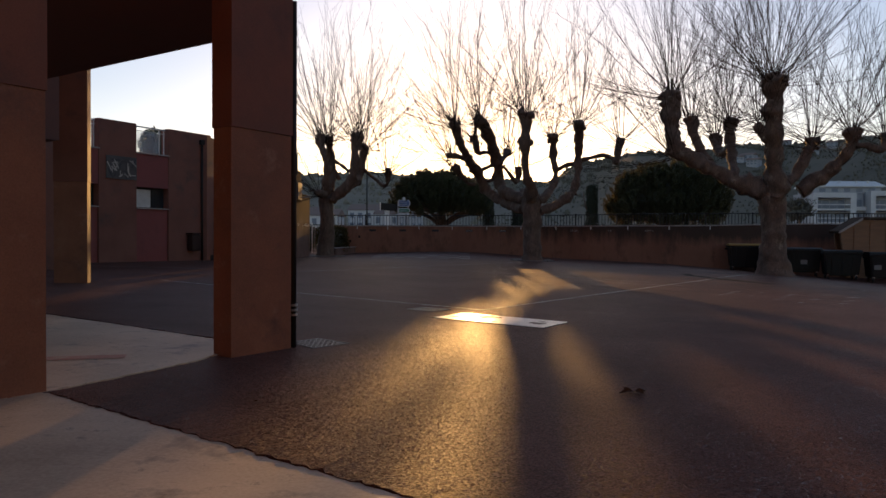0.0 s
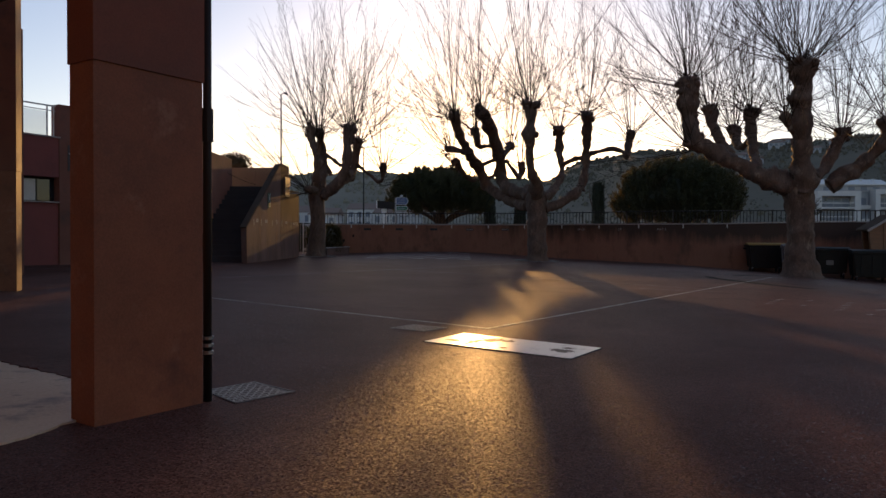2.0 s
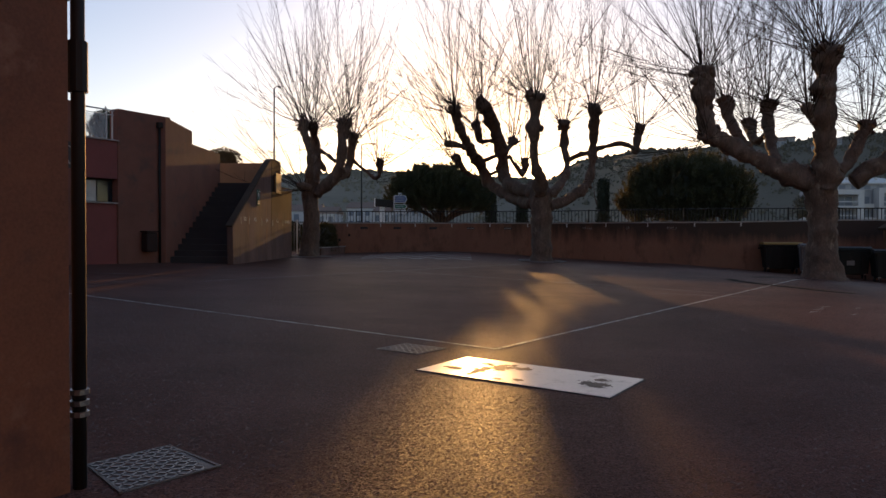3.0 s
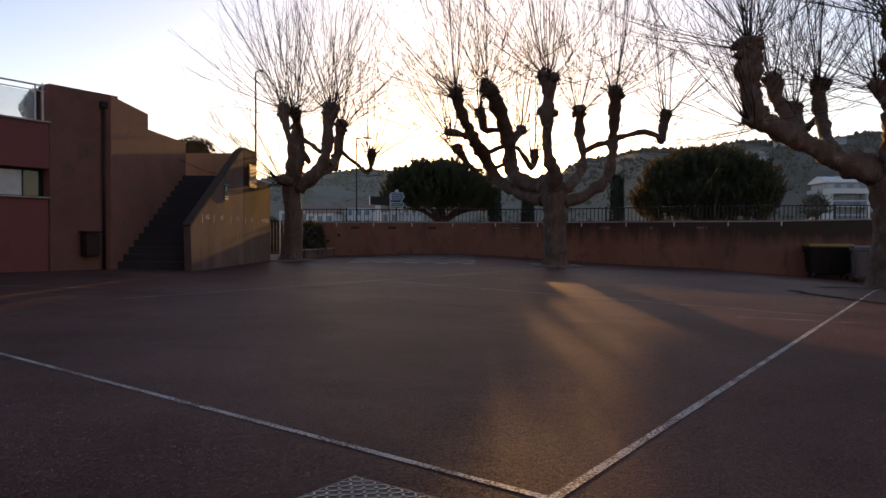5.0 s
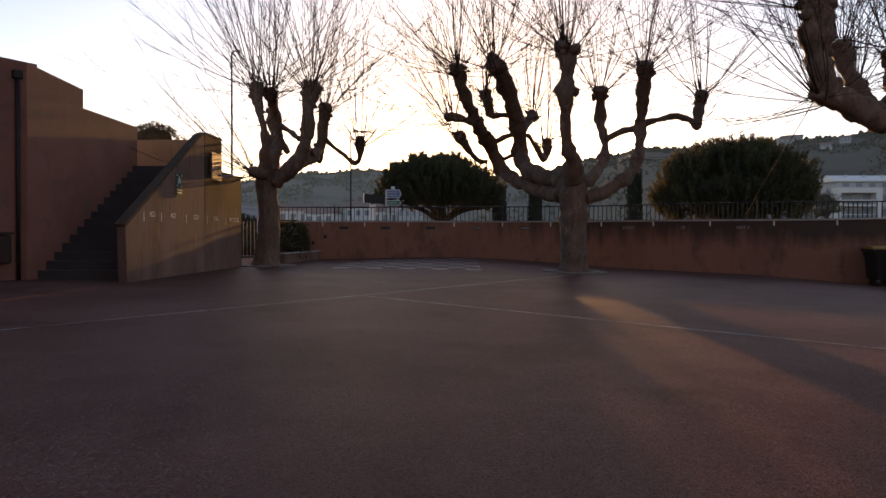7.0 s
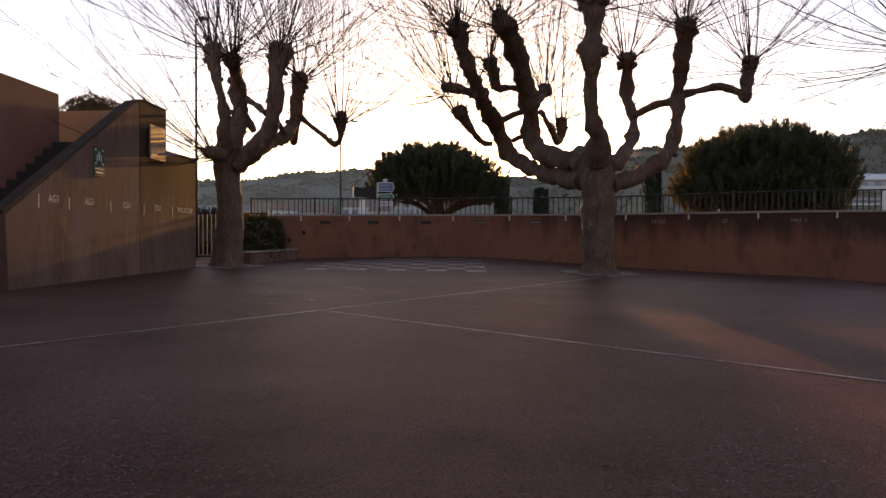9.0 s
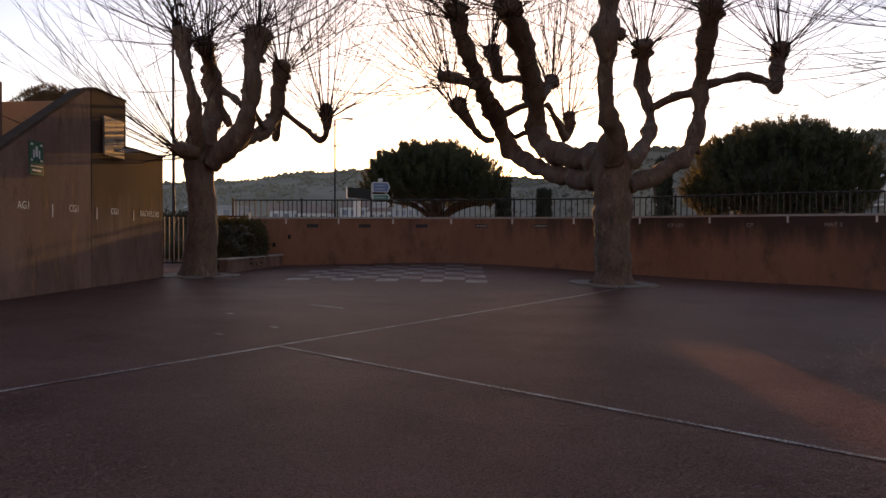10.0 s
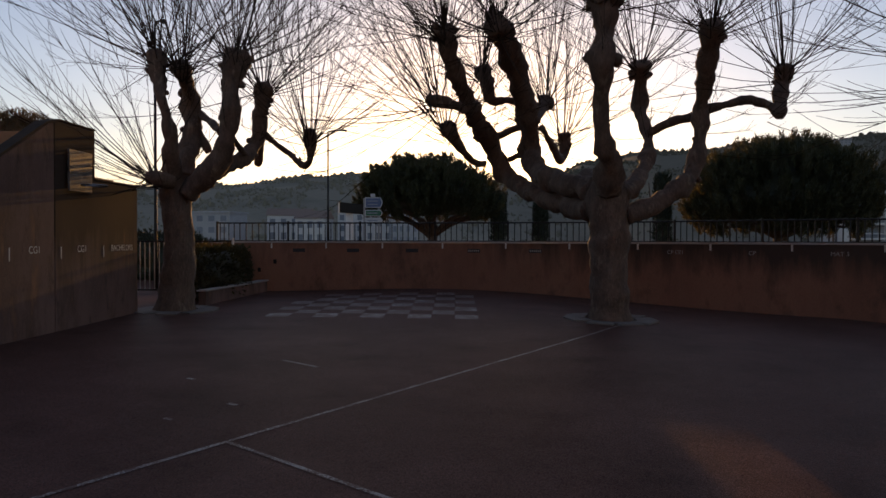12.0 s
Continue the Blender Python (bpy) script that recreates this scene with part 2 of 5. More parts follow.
NEEDLE = material("pine_needles", [(0.016, 0.022, 0.01), (0.032, 0.04, 0.016), (0.055, 0.055, 0.022)], 1.2, 12, 0.6, 0.0)
CYPRESS = material("cypress_leaves", [(0.02, 0.028, 0.014), (0.04, 0.05, 0.022)], 2.5, 18, 0.7, 0.0)
HEDGE_LEAF = material("hedge_leaves", [(0.018, 0.018, 0.008), (0.036, 0.032, 0.012), (0.062, 0.046, 0.017)], 2.5, 20, 0.6, 0.0)
DARK_STONE = material("dark_step_stone", [(0.03, 0.026, 0.024), (0.055, 0.048, 0.044)], 2, 50, 0.85, 0.4, depth=0.004)
DARK_COPING = material("dark_brown_coping", [(0.05, 0.036, 0.027), (0.09, 0.063, 0.045)], 2, 50, 0.95, 0.4, spec=0.1, depth=0.004)
WORN_STONE = material("worn_edging_stone", [(0.15, 0.12, 0.10), (0.23, 0.19, 0.16)], 2, 50, 0.9, 0.5, spec=0.2, depth=0.006)
PALE_OCHRE = material("pale_ochre_concrete", [(0.44, 0.22, 0.10), (0.58, 0.31, 0.15)], 0.9, 60, 0.8, 0.4, depth=0.004, matte=1.0)
leafy(NEEDLE, 0.2, (0.22, 0.17, 0.05))
leafy(HEDGE_TWIG, 0.3, (0.25, 0.18, 0.08))
leafy(HEDGE_LEAF, 0.22, (0.2, 0.14, 0.03))
PLY = material("weathered_plywood", [(0.12, 0.10, 0.085), (0.22, 0.185, 0.155)], 3, 40, 0.5, 0.15, depth=0.003, spots=[((0.07, 0.055, 0.045), 4.0, 0.3), ((0.34, 0.31, 0.27), 3.0, 0.1)])
DARK_METAL = plain("dark_metal", (0.026, 0.023, 0.021), 0.6, 0.3, 0.3)
GREY_METAL = plain("galvanised_metal", (0.32, 0.32, 0.32), 0.42, 0.9)
PALE_METAL = plain("pale_painted_metal", (0.62, 0.62, 0.6), 0.5, 0.1)
GLASS = glass_material()
# pale colour painted on the pane in place of a sky reflection
SKY_PANE = plain("pale_sky_reflection", (0.55, 0.55, 0.52), 0.25)
WHITE_LINE = paint_material("worn_white_paint", (0.50, 0.47, 0.43), 0.5)
MID_LINE = paint_material("half_worn_white_paint", (0.40, 0.37, 0.34), 0.36)
GHOST_PAINT = paint_material("nearly_gone_white_paint", (0.27, 0.25, 0.23), 0.12)
FAINT_LINE = paint_material("faint_white_paint", (0.32, 0.30, 0.28), 0.3)
PINK_PAINT = material("faded_pink_paint", [(0.42, 0.19, 0.14), (0.52, 0.30, 0.22)], 4, 60, 0.7, 0.2, spec=0.2, spots=[((0.50, 0.38, 0.26), 5.0, 0.35)])
LETTER = plain("letter_paint", (0.72, 0.70, 0.64), 0.7)
LETTER_DIM = plain("dirty_letter_paint", (0.42, 0.39, 0.34), 0.8)
PLATE = material("white_plate", [(0.55, 0.53, 0.50), (0.70, 0.68, 0.64)], 1.5, 50, 0.36, 0.25, spec=0.6, depth=0.003, spots=[((0.2, 0.18, 0.16), 5.0, 0.2)])
FLAKED = material("flaked_dark_patch", [(0.07, 0.052, 0.038), (0.13, 0.10, 0.075)], 9, 80, 0.62, 0.4, spec=0.25, depth=0.003)
TAR = plain("tar_stain", (0.03, 0.026, 0.022), 0.95, 0, 0.01)
TREAD_MARK = material("polished_tread", [(0.17, 0.155, 0.14), (0.27, 0.25, 0.23)], 6, 60, 0.45, 0.2, 0.5, depth=0.002)
TREAD = material("tread_plate", [(0.10, 0.088, 0.08), (0.16, 0.145, 0.13)], 6, 60, 0.62, 0.3, 0.25, depth=0.002)
BIN_DARK = plain("dark_bin_plastic", (0.017, 0.016, 0.015), 0.6, 0, 0.25)
BIN_BROWN = plain("brown_bin_plastic", (0.045, 0.026, 0.021), 0.65, 0, 0.2)
BIN_GREEN = plain("green_bin_plastic", (0.017, 0.02, 0.017), 0.6, 0, 0.25)
BIN_YELLOW = plain("yellow_lid_plastic", (0.32, 0.18, 0.03), 0.6)
BIN_GREY = plain("grey_bin_plastic", (0.13, 0.115, 0.115), 0.55)
STICKER = plain("dirty_sticker", (0.2, 0.19, 0.18), 0.7)
# panes lightened to grey-blue, with distance haze in the colour
FAR_GLASS = plain("far_window_glass", (0.2, 0.225, 0.265), 0.4, 0, 0.3)
RUBBER = plain("rubber", (0.02, 0.02, 0.02), 0.8)
WOOD = material("weathered_board", [(0.17, 0.09, 0.045), (0.26, 0.14, 0.07)], 2, 40, 0.75, 0.4, depth=0.004, stretch=(1, 1, 6))
WHITE_BUILD = material("white_facade", [(0.50, 0.50, 0.50), (0.62, 0.62, 0.61)], 0.3, 5, 0.7, 0.1)
GREY_BUILD = material("grey_facade", [(0.30, 0.31, 0.33), (0.40, 0.41, 0.43)], 0.3, 5, 0.7, 0.1)
# clay tone greyed, with distance haze in the colour
TILE_ROOF = material("clay_tile_roof", [(0.19, 0.13, 0.10), (0.25, 0.17, 0.135)], 0.8, 9, 0.8, 0.2)
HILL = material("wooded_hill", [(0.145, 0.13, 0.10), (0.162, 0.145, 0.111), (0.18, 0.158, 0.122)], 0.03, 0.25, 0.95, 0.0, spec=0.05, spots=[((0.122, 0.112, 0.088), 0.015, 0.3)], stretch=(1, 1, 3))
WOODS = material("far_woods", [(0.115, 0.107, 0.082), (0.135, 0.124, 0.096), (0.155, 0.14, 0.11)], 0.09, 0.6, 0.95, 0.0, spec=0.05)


def haze_tint(m, gain):
    """Puts the haze of distance into the colour: paler towards the far range, west of the near hill."""
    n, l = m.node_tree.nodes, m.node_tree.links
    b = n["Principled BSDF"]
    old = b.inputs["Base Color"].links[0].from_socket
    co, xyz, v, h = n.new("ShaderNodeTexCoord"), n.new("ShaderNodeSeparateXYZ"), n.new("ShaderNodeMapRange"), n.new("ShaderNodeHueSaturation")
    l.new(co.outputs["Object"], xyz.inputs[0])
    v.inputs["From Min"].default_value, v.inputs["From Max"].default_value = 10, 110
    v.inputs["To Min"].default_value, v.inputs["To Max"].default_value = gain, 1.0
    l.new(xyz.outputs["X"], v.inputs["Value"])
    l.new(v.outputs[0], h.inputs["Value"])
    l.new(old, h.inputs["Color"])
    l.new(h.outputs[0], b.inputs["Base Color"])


# the western slopes are lightened in colour to stand for aerial haze
haze_tint(HILL, 1.55)
haze_tint(WOODS, 1.7)
HILL_LEAF = material("grey_green_leaves", [(0.07, 0.066, 0.05), (0.13, 0.12, 0.09)], 1.0, 6, 0.9, 0.0)
GRAVEL = material("street_surface", [(0.09, 0.085, 0.08), (0.15, 0.14, 0.13)], 0.8, 40, 0.85, 0.4)
SIGN_BLUE = plain("sign_blue", (0.10, 0.14, 0.25), 0.5)
SIGN_GREEN = plain("sign_green", (0.012, 0.08, 0.045), 0.75)
SIGN_TEXT = plain("faded_sign_writing", (0.26, 0.28, 0.32), 0.6)
SIGN_PALE_GREEN = plain("faded_sign_green", (0.035, 0.15, 0.085), 0.5)
WHITE_POST = plain("white_post_paint", (0.8, 0.79, 0.76), 0.5)
SIGN_WHITE = plain("sign_white", (0.5, 0.5, 0.5), 0.5)
LEAF_DRY = plain("dry_leaf", (0.12, 0.06, 0.03), 0.7)
MURAL = material("mural_ground", [(0.05, 0.046, 0.042), (0.12, 0.11, 0.1)], 3, 30, 0.7, 0.1)
BLACK_PAINT = plain("black_paint", (0.03, 0.03, 0.032), 0.6)


# ---- building helpers ----
def link_mesh(name, bm_or_mesh, mat, smooth=False):
    if isinstance(bm_or_mesh, bmesh.types.BMesh):
        me = bpy.data.meshes.new(name)
        bm_or_mesh.normal_update()
        bm_or_mesh.to_mesh(me)
        bm_or_mesh.free()
    else:
        me = bm_or_mesh
    for m in (mat if isinstance(mat, (list, tuple)) else [mat]):
        me.materials.append(m)
    if smooth:
        me.polygons.foreach_set("use_smooth", [True] * len(me.polygons))
    return new(name, me)


def part(name, bm, mat, parent, label="", smooth=False):
    """One mesh, built in the world's coordinates, under a thing or a part."""
    ob = link_mesh(name, bm, mat, smooth)
    ob.parent = parent
    base = parent.matrix_basis.copy()
    up = parent.parent
    if up:
        base = up.matrix_basis @ parent.matrix_parent_inverse @ base
    ob.matrix_parent_inverse = base.inverted()
    return tagged(ob, label)


def thing(name, at, label, category, group="", kind=""):
    ob = new(name)
    ob.empty_display_size = 0.1
    ob.matrix_basis = Matrix.Translation(at)
    return tagged(ob, label, category, group, kind)


def structure(name, bm, mat, label, category, smooth=False):
    return tagged(link_mesh(name, bm, mat, smooth), label, category, kind="structure")


def box(bm, m, sx, sy, sz, bevel=0.0):
    """A box of that size, centred on the pose m."""
    r = bmesh.ops.create_cube(bm, size=1.0, matrix=m @ Matrix.Diagonal((sx, sy, sz, 1)))
    if bevel:
        es = list({e for v in r["verts"] for e in v.link_edges})
        bmesh.ops.bevel(bm, geom=es, offset=bevel, segments=2, profile=0.6, affect="EDGES")
    return bm


def boxed(m, sx, sy, sz, bevel=0.0):
    return box(bmesh.new(), m, sx, sy, sz, bevel)


def prism(points, axis, lo, hi, bevel=0.0):
    """A solid whose outline is given in the two other axes, from lo to hi along axis."""
    bm = bmesh.new()
    def at(p, w):
        a, b = p
        return {"x": (w, a, b), "y": (a, w, b), "z": (a, b, w)}[axis]
    A = [bm.verts.new(at(p, lo)) for p in points]
    B = [bm.verts.new(at(p, hi)) for p in points]
    k = len(points)
    bm.faces.new(A)
    bm.faces.new(list(reversed(B)))
    for i in range(k):
        bm.faces.new((A[i], B[i], B[(i + 1) % k], A[(i + 1) % k]))
    bmesh.ops.recalc_face_normals(bm, faces=bm.faces)
    if bevel:
        bmesh.ops.bevel(bm, geom=list(bm.edges), offset=bevel, segments=1, affect="EDGES")
    return bm


def tube(bm, pts, radii, sides=8, rough=0.0, cap=True):
    """A tapered round body along points, with an uneven skin."""
    rings = []
    side = Vector((1, 0, 0))
    for i, p in enumerate(pts):
        a, b = pts[max(i - 1, 0)], pts[min(i + 1, len(pts) - 1)]
        d = (b - a).normalized() if (b - a).length > 1e-6 else Vector((0, 0, 1))
        s = side - d * side.dot(d)
        if s.length < 1e-3:
            s = Vector((0, 1, 0)) - d * d.y
        s.normalize()
        side = s
        t = d.cross(s)
        ring = []
        for k in range(sides):
            w = 2 * math.pi * k / sides
            o = s * math.cos(w) + t * math.sin(w)
            r = radii[i]
            if rough:
                r *= 1 + rough * noise.noise((p + o * r) * 2.8) + 0.55 * rough * noise.noise((p + o * r) * 7.0) + 0.25 * rough * noise.noise((p + o * r) * 16.0)
            ring.append(bm.verts.new(p + o * r))
        rings.append(ring)
    for a, b in zip(rings, rings[1:]):
        for k in range(sides):
            bm.faces.new((a[k], a[(k + 1) % sides], b[(k + 1) % sides], b[k]))
    if cap:
        bm.faces.new(list(reversed(rings[0])))
        bm.faces.new(rings[-1])
    return bm


def along(pts, step):
    """Points on a smooth line through pts (x, y, z, r), about step apart."""
    P = [Vector(p[:3]) for p in pts]
    R = [p[3] for p in pts]
    out, rad = [], []
    for i in range(len(P) - 1):
        p0, p1, p2, p3 = P[max(i - 1, 0)], P[i], P[i + 1], P[min(i + 2, len(P) - 1)]
        k = max(2, int((p2 - p1).length / step))
        for j in range(k):
            t = j / k
            out.append(0.5 * (2 * p1 + (p2 - p0) * t + (2 * p0 - 5 * p1 + 4 * p2 - p3) * t * t + (3 * p1 - p0 - 3 * p2 + p3) * t ** 3))
            rad.append(R[i] + (R[i + 1] - R[i]) * t)
    return out + [P[-1]], rad + [R[-1]]


def smooth_step(a, b, x):
    t = min(max((x - a) / (b - a), 0), 1)
    return t * t * (3 - 2 * t)


def gz(x, y):
    """The yard's surface: it leans to the bins, and rises a little to the far wall."""
    z = -math.tan(radians(SLOPE)) * min(max(x, -25), 25)
    z -= 0.06 * (min(max(x, 9), 16) - 9)
    return z + 0.22 * smooth_step(31, 38.5, y) * math.exp(-((x - 0.5) / 4.0) ** 2)


# ---- ground ----
def build_ground():
    xs = [-1600, -500, -150, -60, -30] + [-16 + 0.5 * i for i in range(77)] + [30, 60, 150, 500, 1600]
    ys = [-1600, -500, -150, -50, -20] + [-8 + 0.5 * i for i in range(97)] + [50, 70, 150, 500, 1600]
    V = [(x, y, gz(x, y)) for y in ys for x in xs]
    w = len(xs)
    Fc = [(j * w + i, j * w + i + 1, (j + 1) * w + i + 1, (j + 1) * w + i) for j in range(len(ys) - 1) for i in range(w - 1)]
    me = bpy.data.meshes.new("ground")
    me.from_pydata(V, [], Fc)
    structure("ground", me, ASPHALT, "worn brown-grey asphalt of the school yard", "ground", True)


def ribbon(a, b, width, lift, mat, name, parent, wobble=0.0):
    """A painted line on the ground from a to b."""
    a, b = Vector(a), Vector(b)
    d = (b - a).normalized()
    s = Vector((-d.y, d.x)) * width / 2
    k = max(2, int((b - a).length / 0.25))
    bm = bmesh.new()
    rows = []
    for i in range(k + 1):
        p = a + (b - a) * i / k
        q = 1 + wobble * noise.noise((p.x * 2, p.y * 2, 1.0))
        rows.append([bm.verts.new((v.x, v.y, gz(v.x, v.y) + lift)) for v in (p - s * q, p + s * q)])
    for r0, r1 in zip(rows, rows[1:]):
        bm.faces.new((r0[0], r0[1], r1[1], r1[0]))
    bmesh.ops.recalc_face_normals(bm, faces=bm.faces)
    for f in bm.faces:
        if f.normal.z < 0:
            f.normal_flip()
    return part(name, bm, mat, parent)


build_ground()

# ---- covered passage: pillars, roof and slab ----
BU = Vector((math.sin(radians(32)), math.cos(radians(32)), 0))     # along the pillar row
BL = Vector((-BU.y, BU.x, 0))                                       # to the row's inner side
P2 = Vector((-0.868, 8.95, 0))


def bp(u, l, z=0.0):
    p = P2 + BU * u + BL * l
    return Vector((p.x, p.y, z))


ROW = Matrix(((BU.x, BL.x, 0, 0), (BU.y, BL.y, 0, 0), (0, 0, 1, 0), (0, 0, 0, 1)))


def bbox(u0, u1, l0, l1, z0, z1, bevel=0.0):
    """A box in the passage's own axes."""
    m = Matrix.Translation(bp((u0 + u1) / 2, (l0 + l1) / 2, (z0 + z1) / 2)) @ ROW
    return boxed(m, u1 - u0, l1 - l0, z1 - z0, bevel)


def pillar(u, l, top, label, w=0.62):
    base = bp(u, l)
    g = gz(base.x, base.y)
    t = thing("pillar", (base.x, base.y, g), label, "pillar", "pillars of the passage")
    part("lower_shaft", bbox(u - w, u, l + 0.01, l + 0.21, g - 0.2, 1.75, 0.004), RUST_RENDER, t)
    part("upper_shaft", bbox(u - w - 0.005, u + 0.006, l, l + 0.222, 1.7505, top, 0.003), RUST_UPPER, t, "darker upper pour of the pillar")
    return t


pillar(0, 0, 2.86, "rust-brown rendered pillar with a downpipe, in low sun")
pillar(-2.054, -0.125, 2.86, "rust-brown rendered pillar at the slab's corner")
pillar(-5.2, 0, 2.86, "rust-brown rendered pillar of the covered passage")
tall = thing("pillar", (-6.215, 15.435, gz(-6.2, 15.4)), "tall rust-brown pillar with a paler lower shaft", "pillar", "pillars of the passage")
TALL = Matrix.Translation((-6.24, 15.54, 0)) @ pose(0, 0, 0, 0, 0, 12.8)
part("lower_shaft", boxed(TALL @ pose(-0.02, 0, 0.83), 0.54, 0.21, 2.06, 0.004), RUST_RENDER, tall)
part("upper_shaft", boxed(TALL @ pose(-0.02, 0, 3.531), 0.552, 0.222, 3.34, 0.003), RUST_UPPER, tall, "darker upper pour of the pillar")

# downpipe on the far face of the corner pillar
dp = thing("downpipe", (*bp(0.05, 0.02)[:2], gz(-0.85, 8.97)), "thin dark downpipe with a clamp on a pillar", "pipe")
q = bp(0.045, 0.028)
part("pipe", tube(bmesh.new(), [Vector((q.x, q.y, 0.0)), Vector((q.x, q.y, 2.86))], [0.024, 0.024], 10), DARK_METAL, dp, smooth=True)
for i, z in enumerate((0.275, 0.315, 0.355)):
    part("clamp", tube(bmesh.new(), [Vector((q.x, q.y, z)), Vector((q.x, q.y, z + 0.018))], [0.034, 0.034], 12), GREY_METAL, dp)
part("collar", tube(bmesh.new(), [Vector((q.x, q.y, 1.44)), Vector((q.x, q.y, 1.62))], [0.034, 0.034], 10), DARK_METAL, dp)

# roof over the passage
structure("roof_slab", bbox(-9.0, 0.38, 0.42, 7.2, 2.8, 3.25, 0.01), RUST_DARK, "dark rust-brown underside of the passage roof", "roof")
structure("roof_parapet", bbox(-9.0, 0.0, -0.006, 0.415, 2.865, 4.6, 0.01), RUST_RENDER, "rust-brown parapet over the pillars", "wall")
# unseen wall added behind the start, tall and dark to block sky light
structure("wall_sky_block", bbox(-9.25, -9.0, -10.0, 7.2, -0.3, 13.0), RUST_DARK, "added dark rust-brown wall out of view that holds back sky light", "wall")
# unseen pale wall added to bounce warm sunlight onto the pillars and ground
structure("wall_warm_bounce", bbox(-9.25, -9.0, -30.0, -10.01, -0.3, 13.0), PALE_OCHRE, "added pale ochre wall out of view that throws warm light back", "wall")
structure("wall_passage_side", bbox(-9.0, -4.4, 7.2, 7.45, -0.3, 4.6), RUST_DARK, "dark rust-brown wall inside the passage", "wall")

# pale concrete slab of the passage: two arms round the pillar row
def slab(name, corners):
    """A cast slab whose edge is a little broken."""
    r = random.Random(len(name))
    ring = []
    for a, b in zip(corners, corners[1:] + corners[:1]):
        k = max(1, int((b - a).length / 0.05))
        for i in range(k):
            p = a.lerp(b, i / k)
            ring.append(p + (Vector((r.gauss(0, 0.008), r.gauss(0, 0.008), 0)) if i else Vector((0, 0, 0))))
    bm = bmesh.new()
    top = [bm.verts.new((c.x, c.y, gz(c.x, c.y) + 0.010)) for c in ring]
    low = [bm.verts.new((c.x, c.y, gz(c.x, c.y) - 0.2)) for c in ring]
    bm.faces.new(top)
    k = len(ring)
    for i in range(k):
        bm.faces.new((low[i], low[(i + 1) % k], top[(i + 1) % k], top[i]))
    bmesh.ops.recalc_face_normals(bm, faces=bm.faces)
    bmesh.ops.triangulate(bm, faces=[f for f in bm.faces if len(f.verts) > 4])
    structure(name, bm, CONCRETE, "pale trowelled concrete slab with stains", "pavement")


slab("pavement_inner", [bp(-0.10, 0.2), bp(-0.05, 7.2), bp(-9, 7.2), bp(-9, -0.12), bp(-2.10, -0.12), bp(-0.9, 0.06), bp(-0.60, 0.2)])
slab("pavement_outer", [bp(-2.075, -0.128), bp(-9, -0.128), bp(-9, -9.0), bp(-2.42, -9.0)])

# a wall with a boarded opening beyond the tall pillar
structure("wall_recess", bbox(4.6, 4.85, 11.6, 17.0, -0.3, 5.0), BROWN_WALL, "brown rendered wall behind the tall pillar", "wall")
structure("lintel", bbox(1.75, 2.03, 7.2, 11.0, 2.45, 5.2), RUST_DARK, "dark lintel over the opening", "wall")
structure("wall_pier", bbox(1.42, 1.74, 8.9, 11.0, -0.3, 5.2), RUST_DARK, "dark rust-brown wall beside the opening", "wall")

# ---- class building with terrace ----
W0 = Vector((-7.75, 26.9, 0))
WU = Vector((math.sin(radians(29)), math.cos(radians(29)), 0))
WN = Vector((WU.y, -WU.x, 0))     # out of the facade, to the yard
FACE = Matrix(((WU.x, WN.x, 0, 0), (WU.y, WN.y, 0, 0), (0, 0, 1, 0), (0, 0, 0, 1)))


def wbox(s0, s1, n0, n1, z0, z1, bevel=0.0):
    """A box on the class building's facade: s along it, n out of it."""
    p = W0 + WU * (s0 + s1) / 2 + WN * (n0 + n1) / 2
    return boxed(Matrix.Translation((p.x, p.y, (z0 + z1) / 2)) @ FACE, s1 - s0, n1 - n0, z1 - z0, bevel)


hall = thing("class_building", (W0.x, W0.y, 0), "two-toned brown and red class building with a roof terrace", "building")
PIERS = [(-1.69, 0.0), (-4.08, -2.84), (-6.47, -5.23), (-8.86, -7.62), (-11.25, -10.01)]
for a, b in PIERS:
    part("pier", wbox(a, b, -0.35, 0.0, -0.4, 4.28, 0.012), BROWN_WALL, hall)
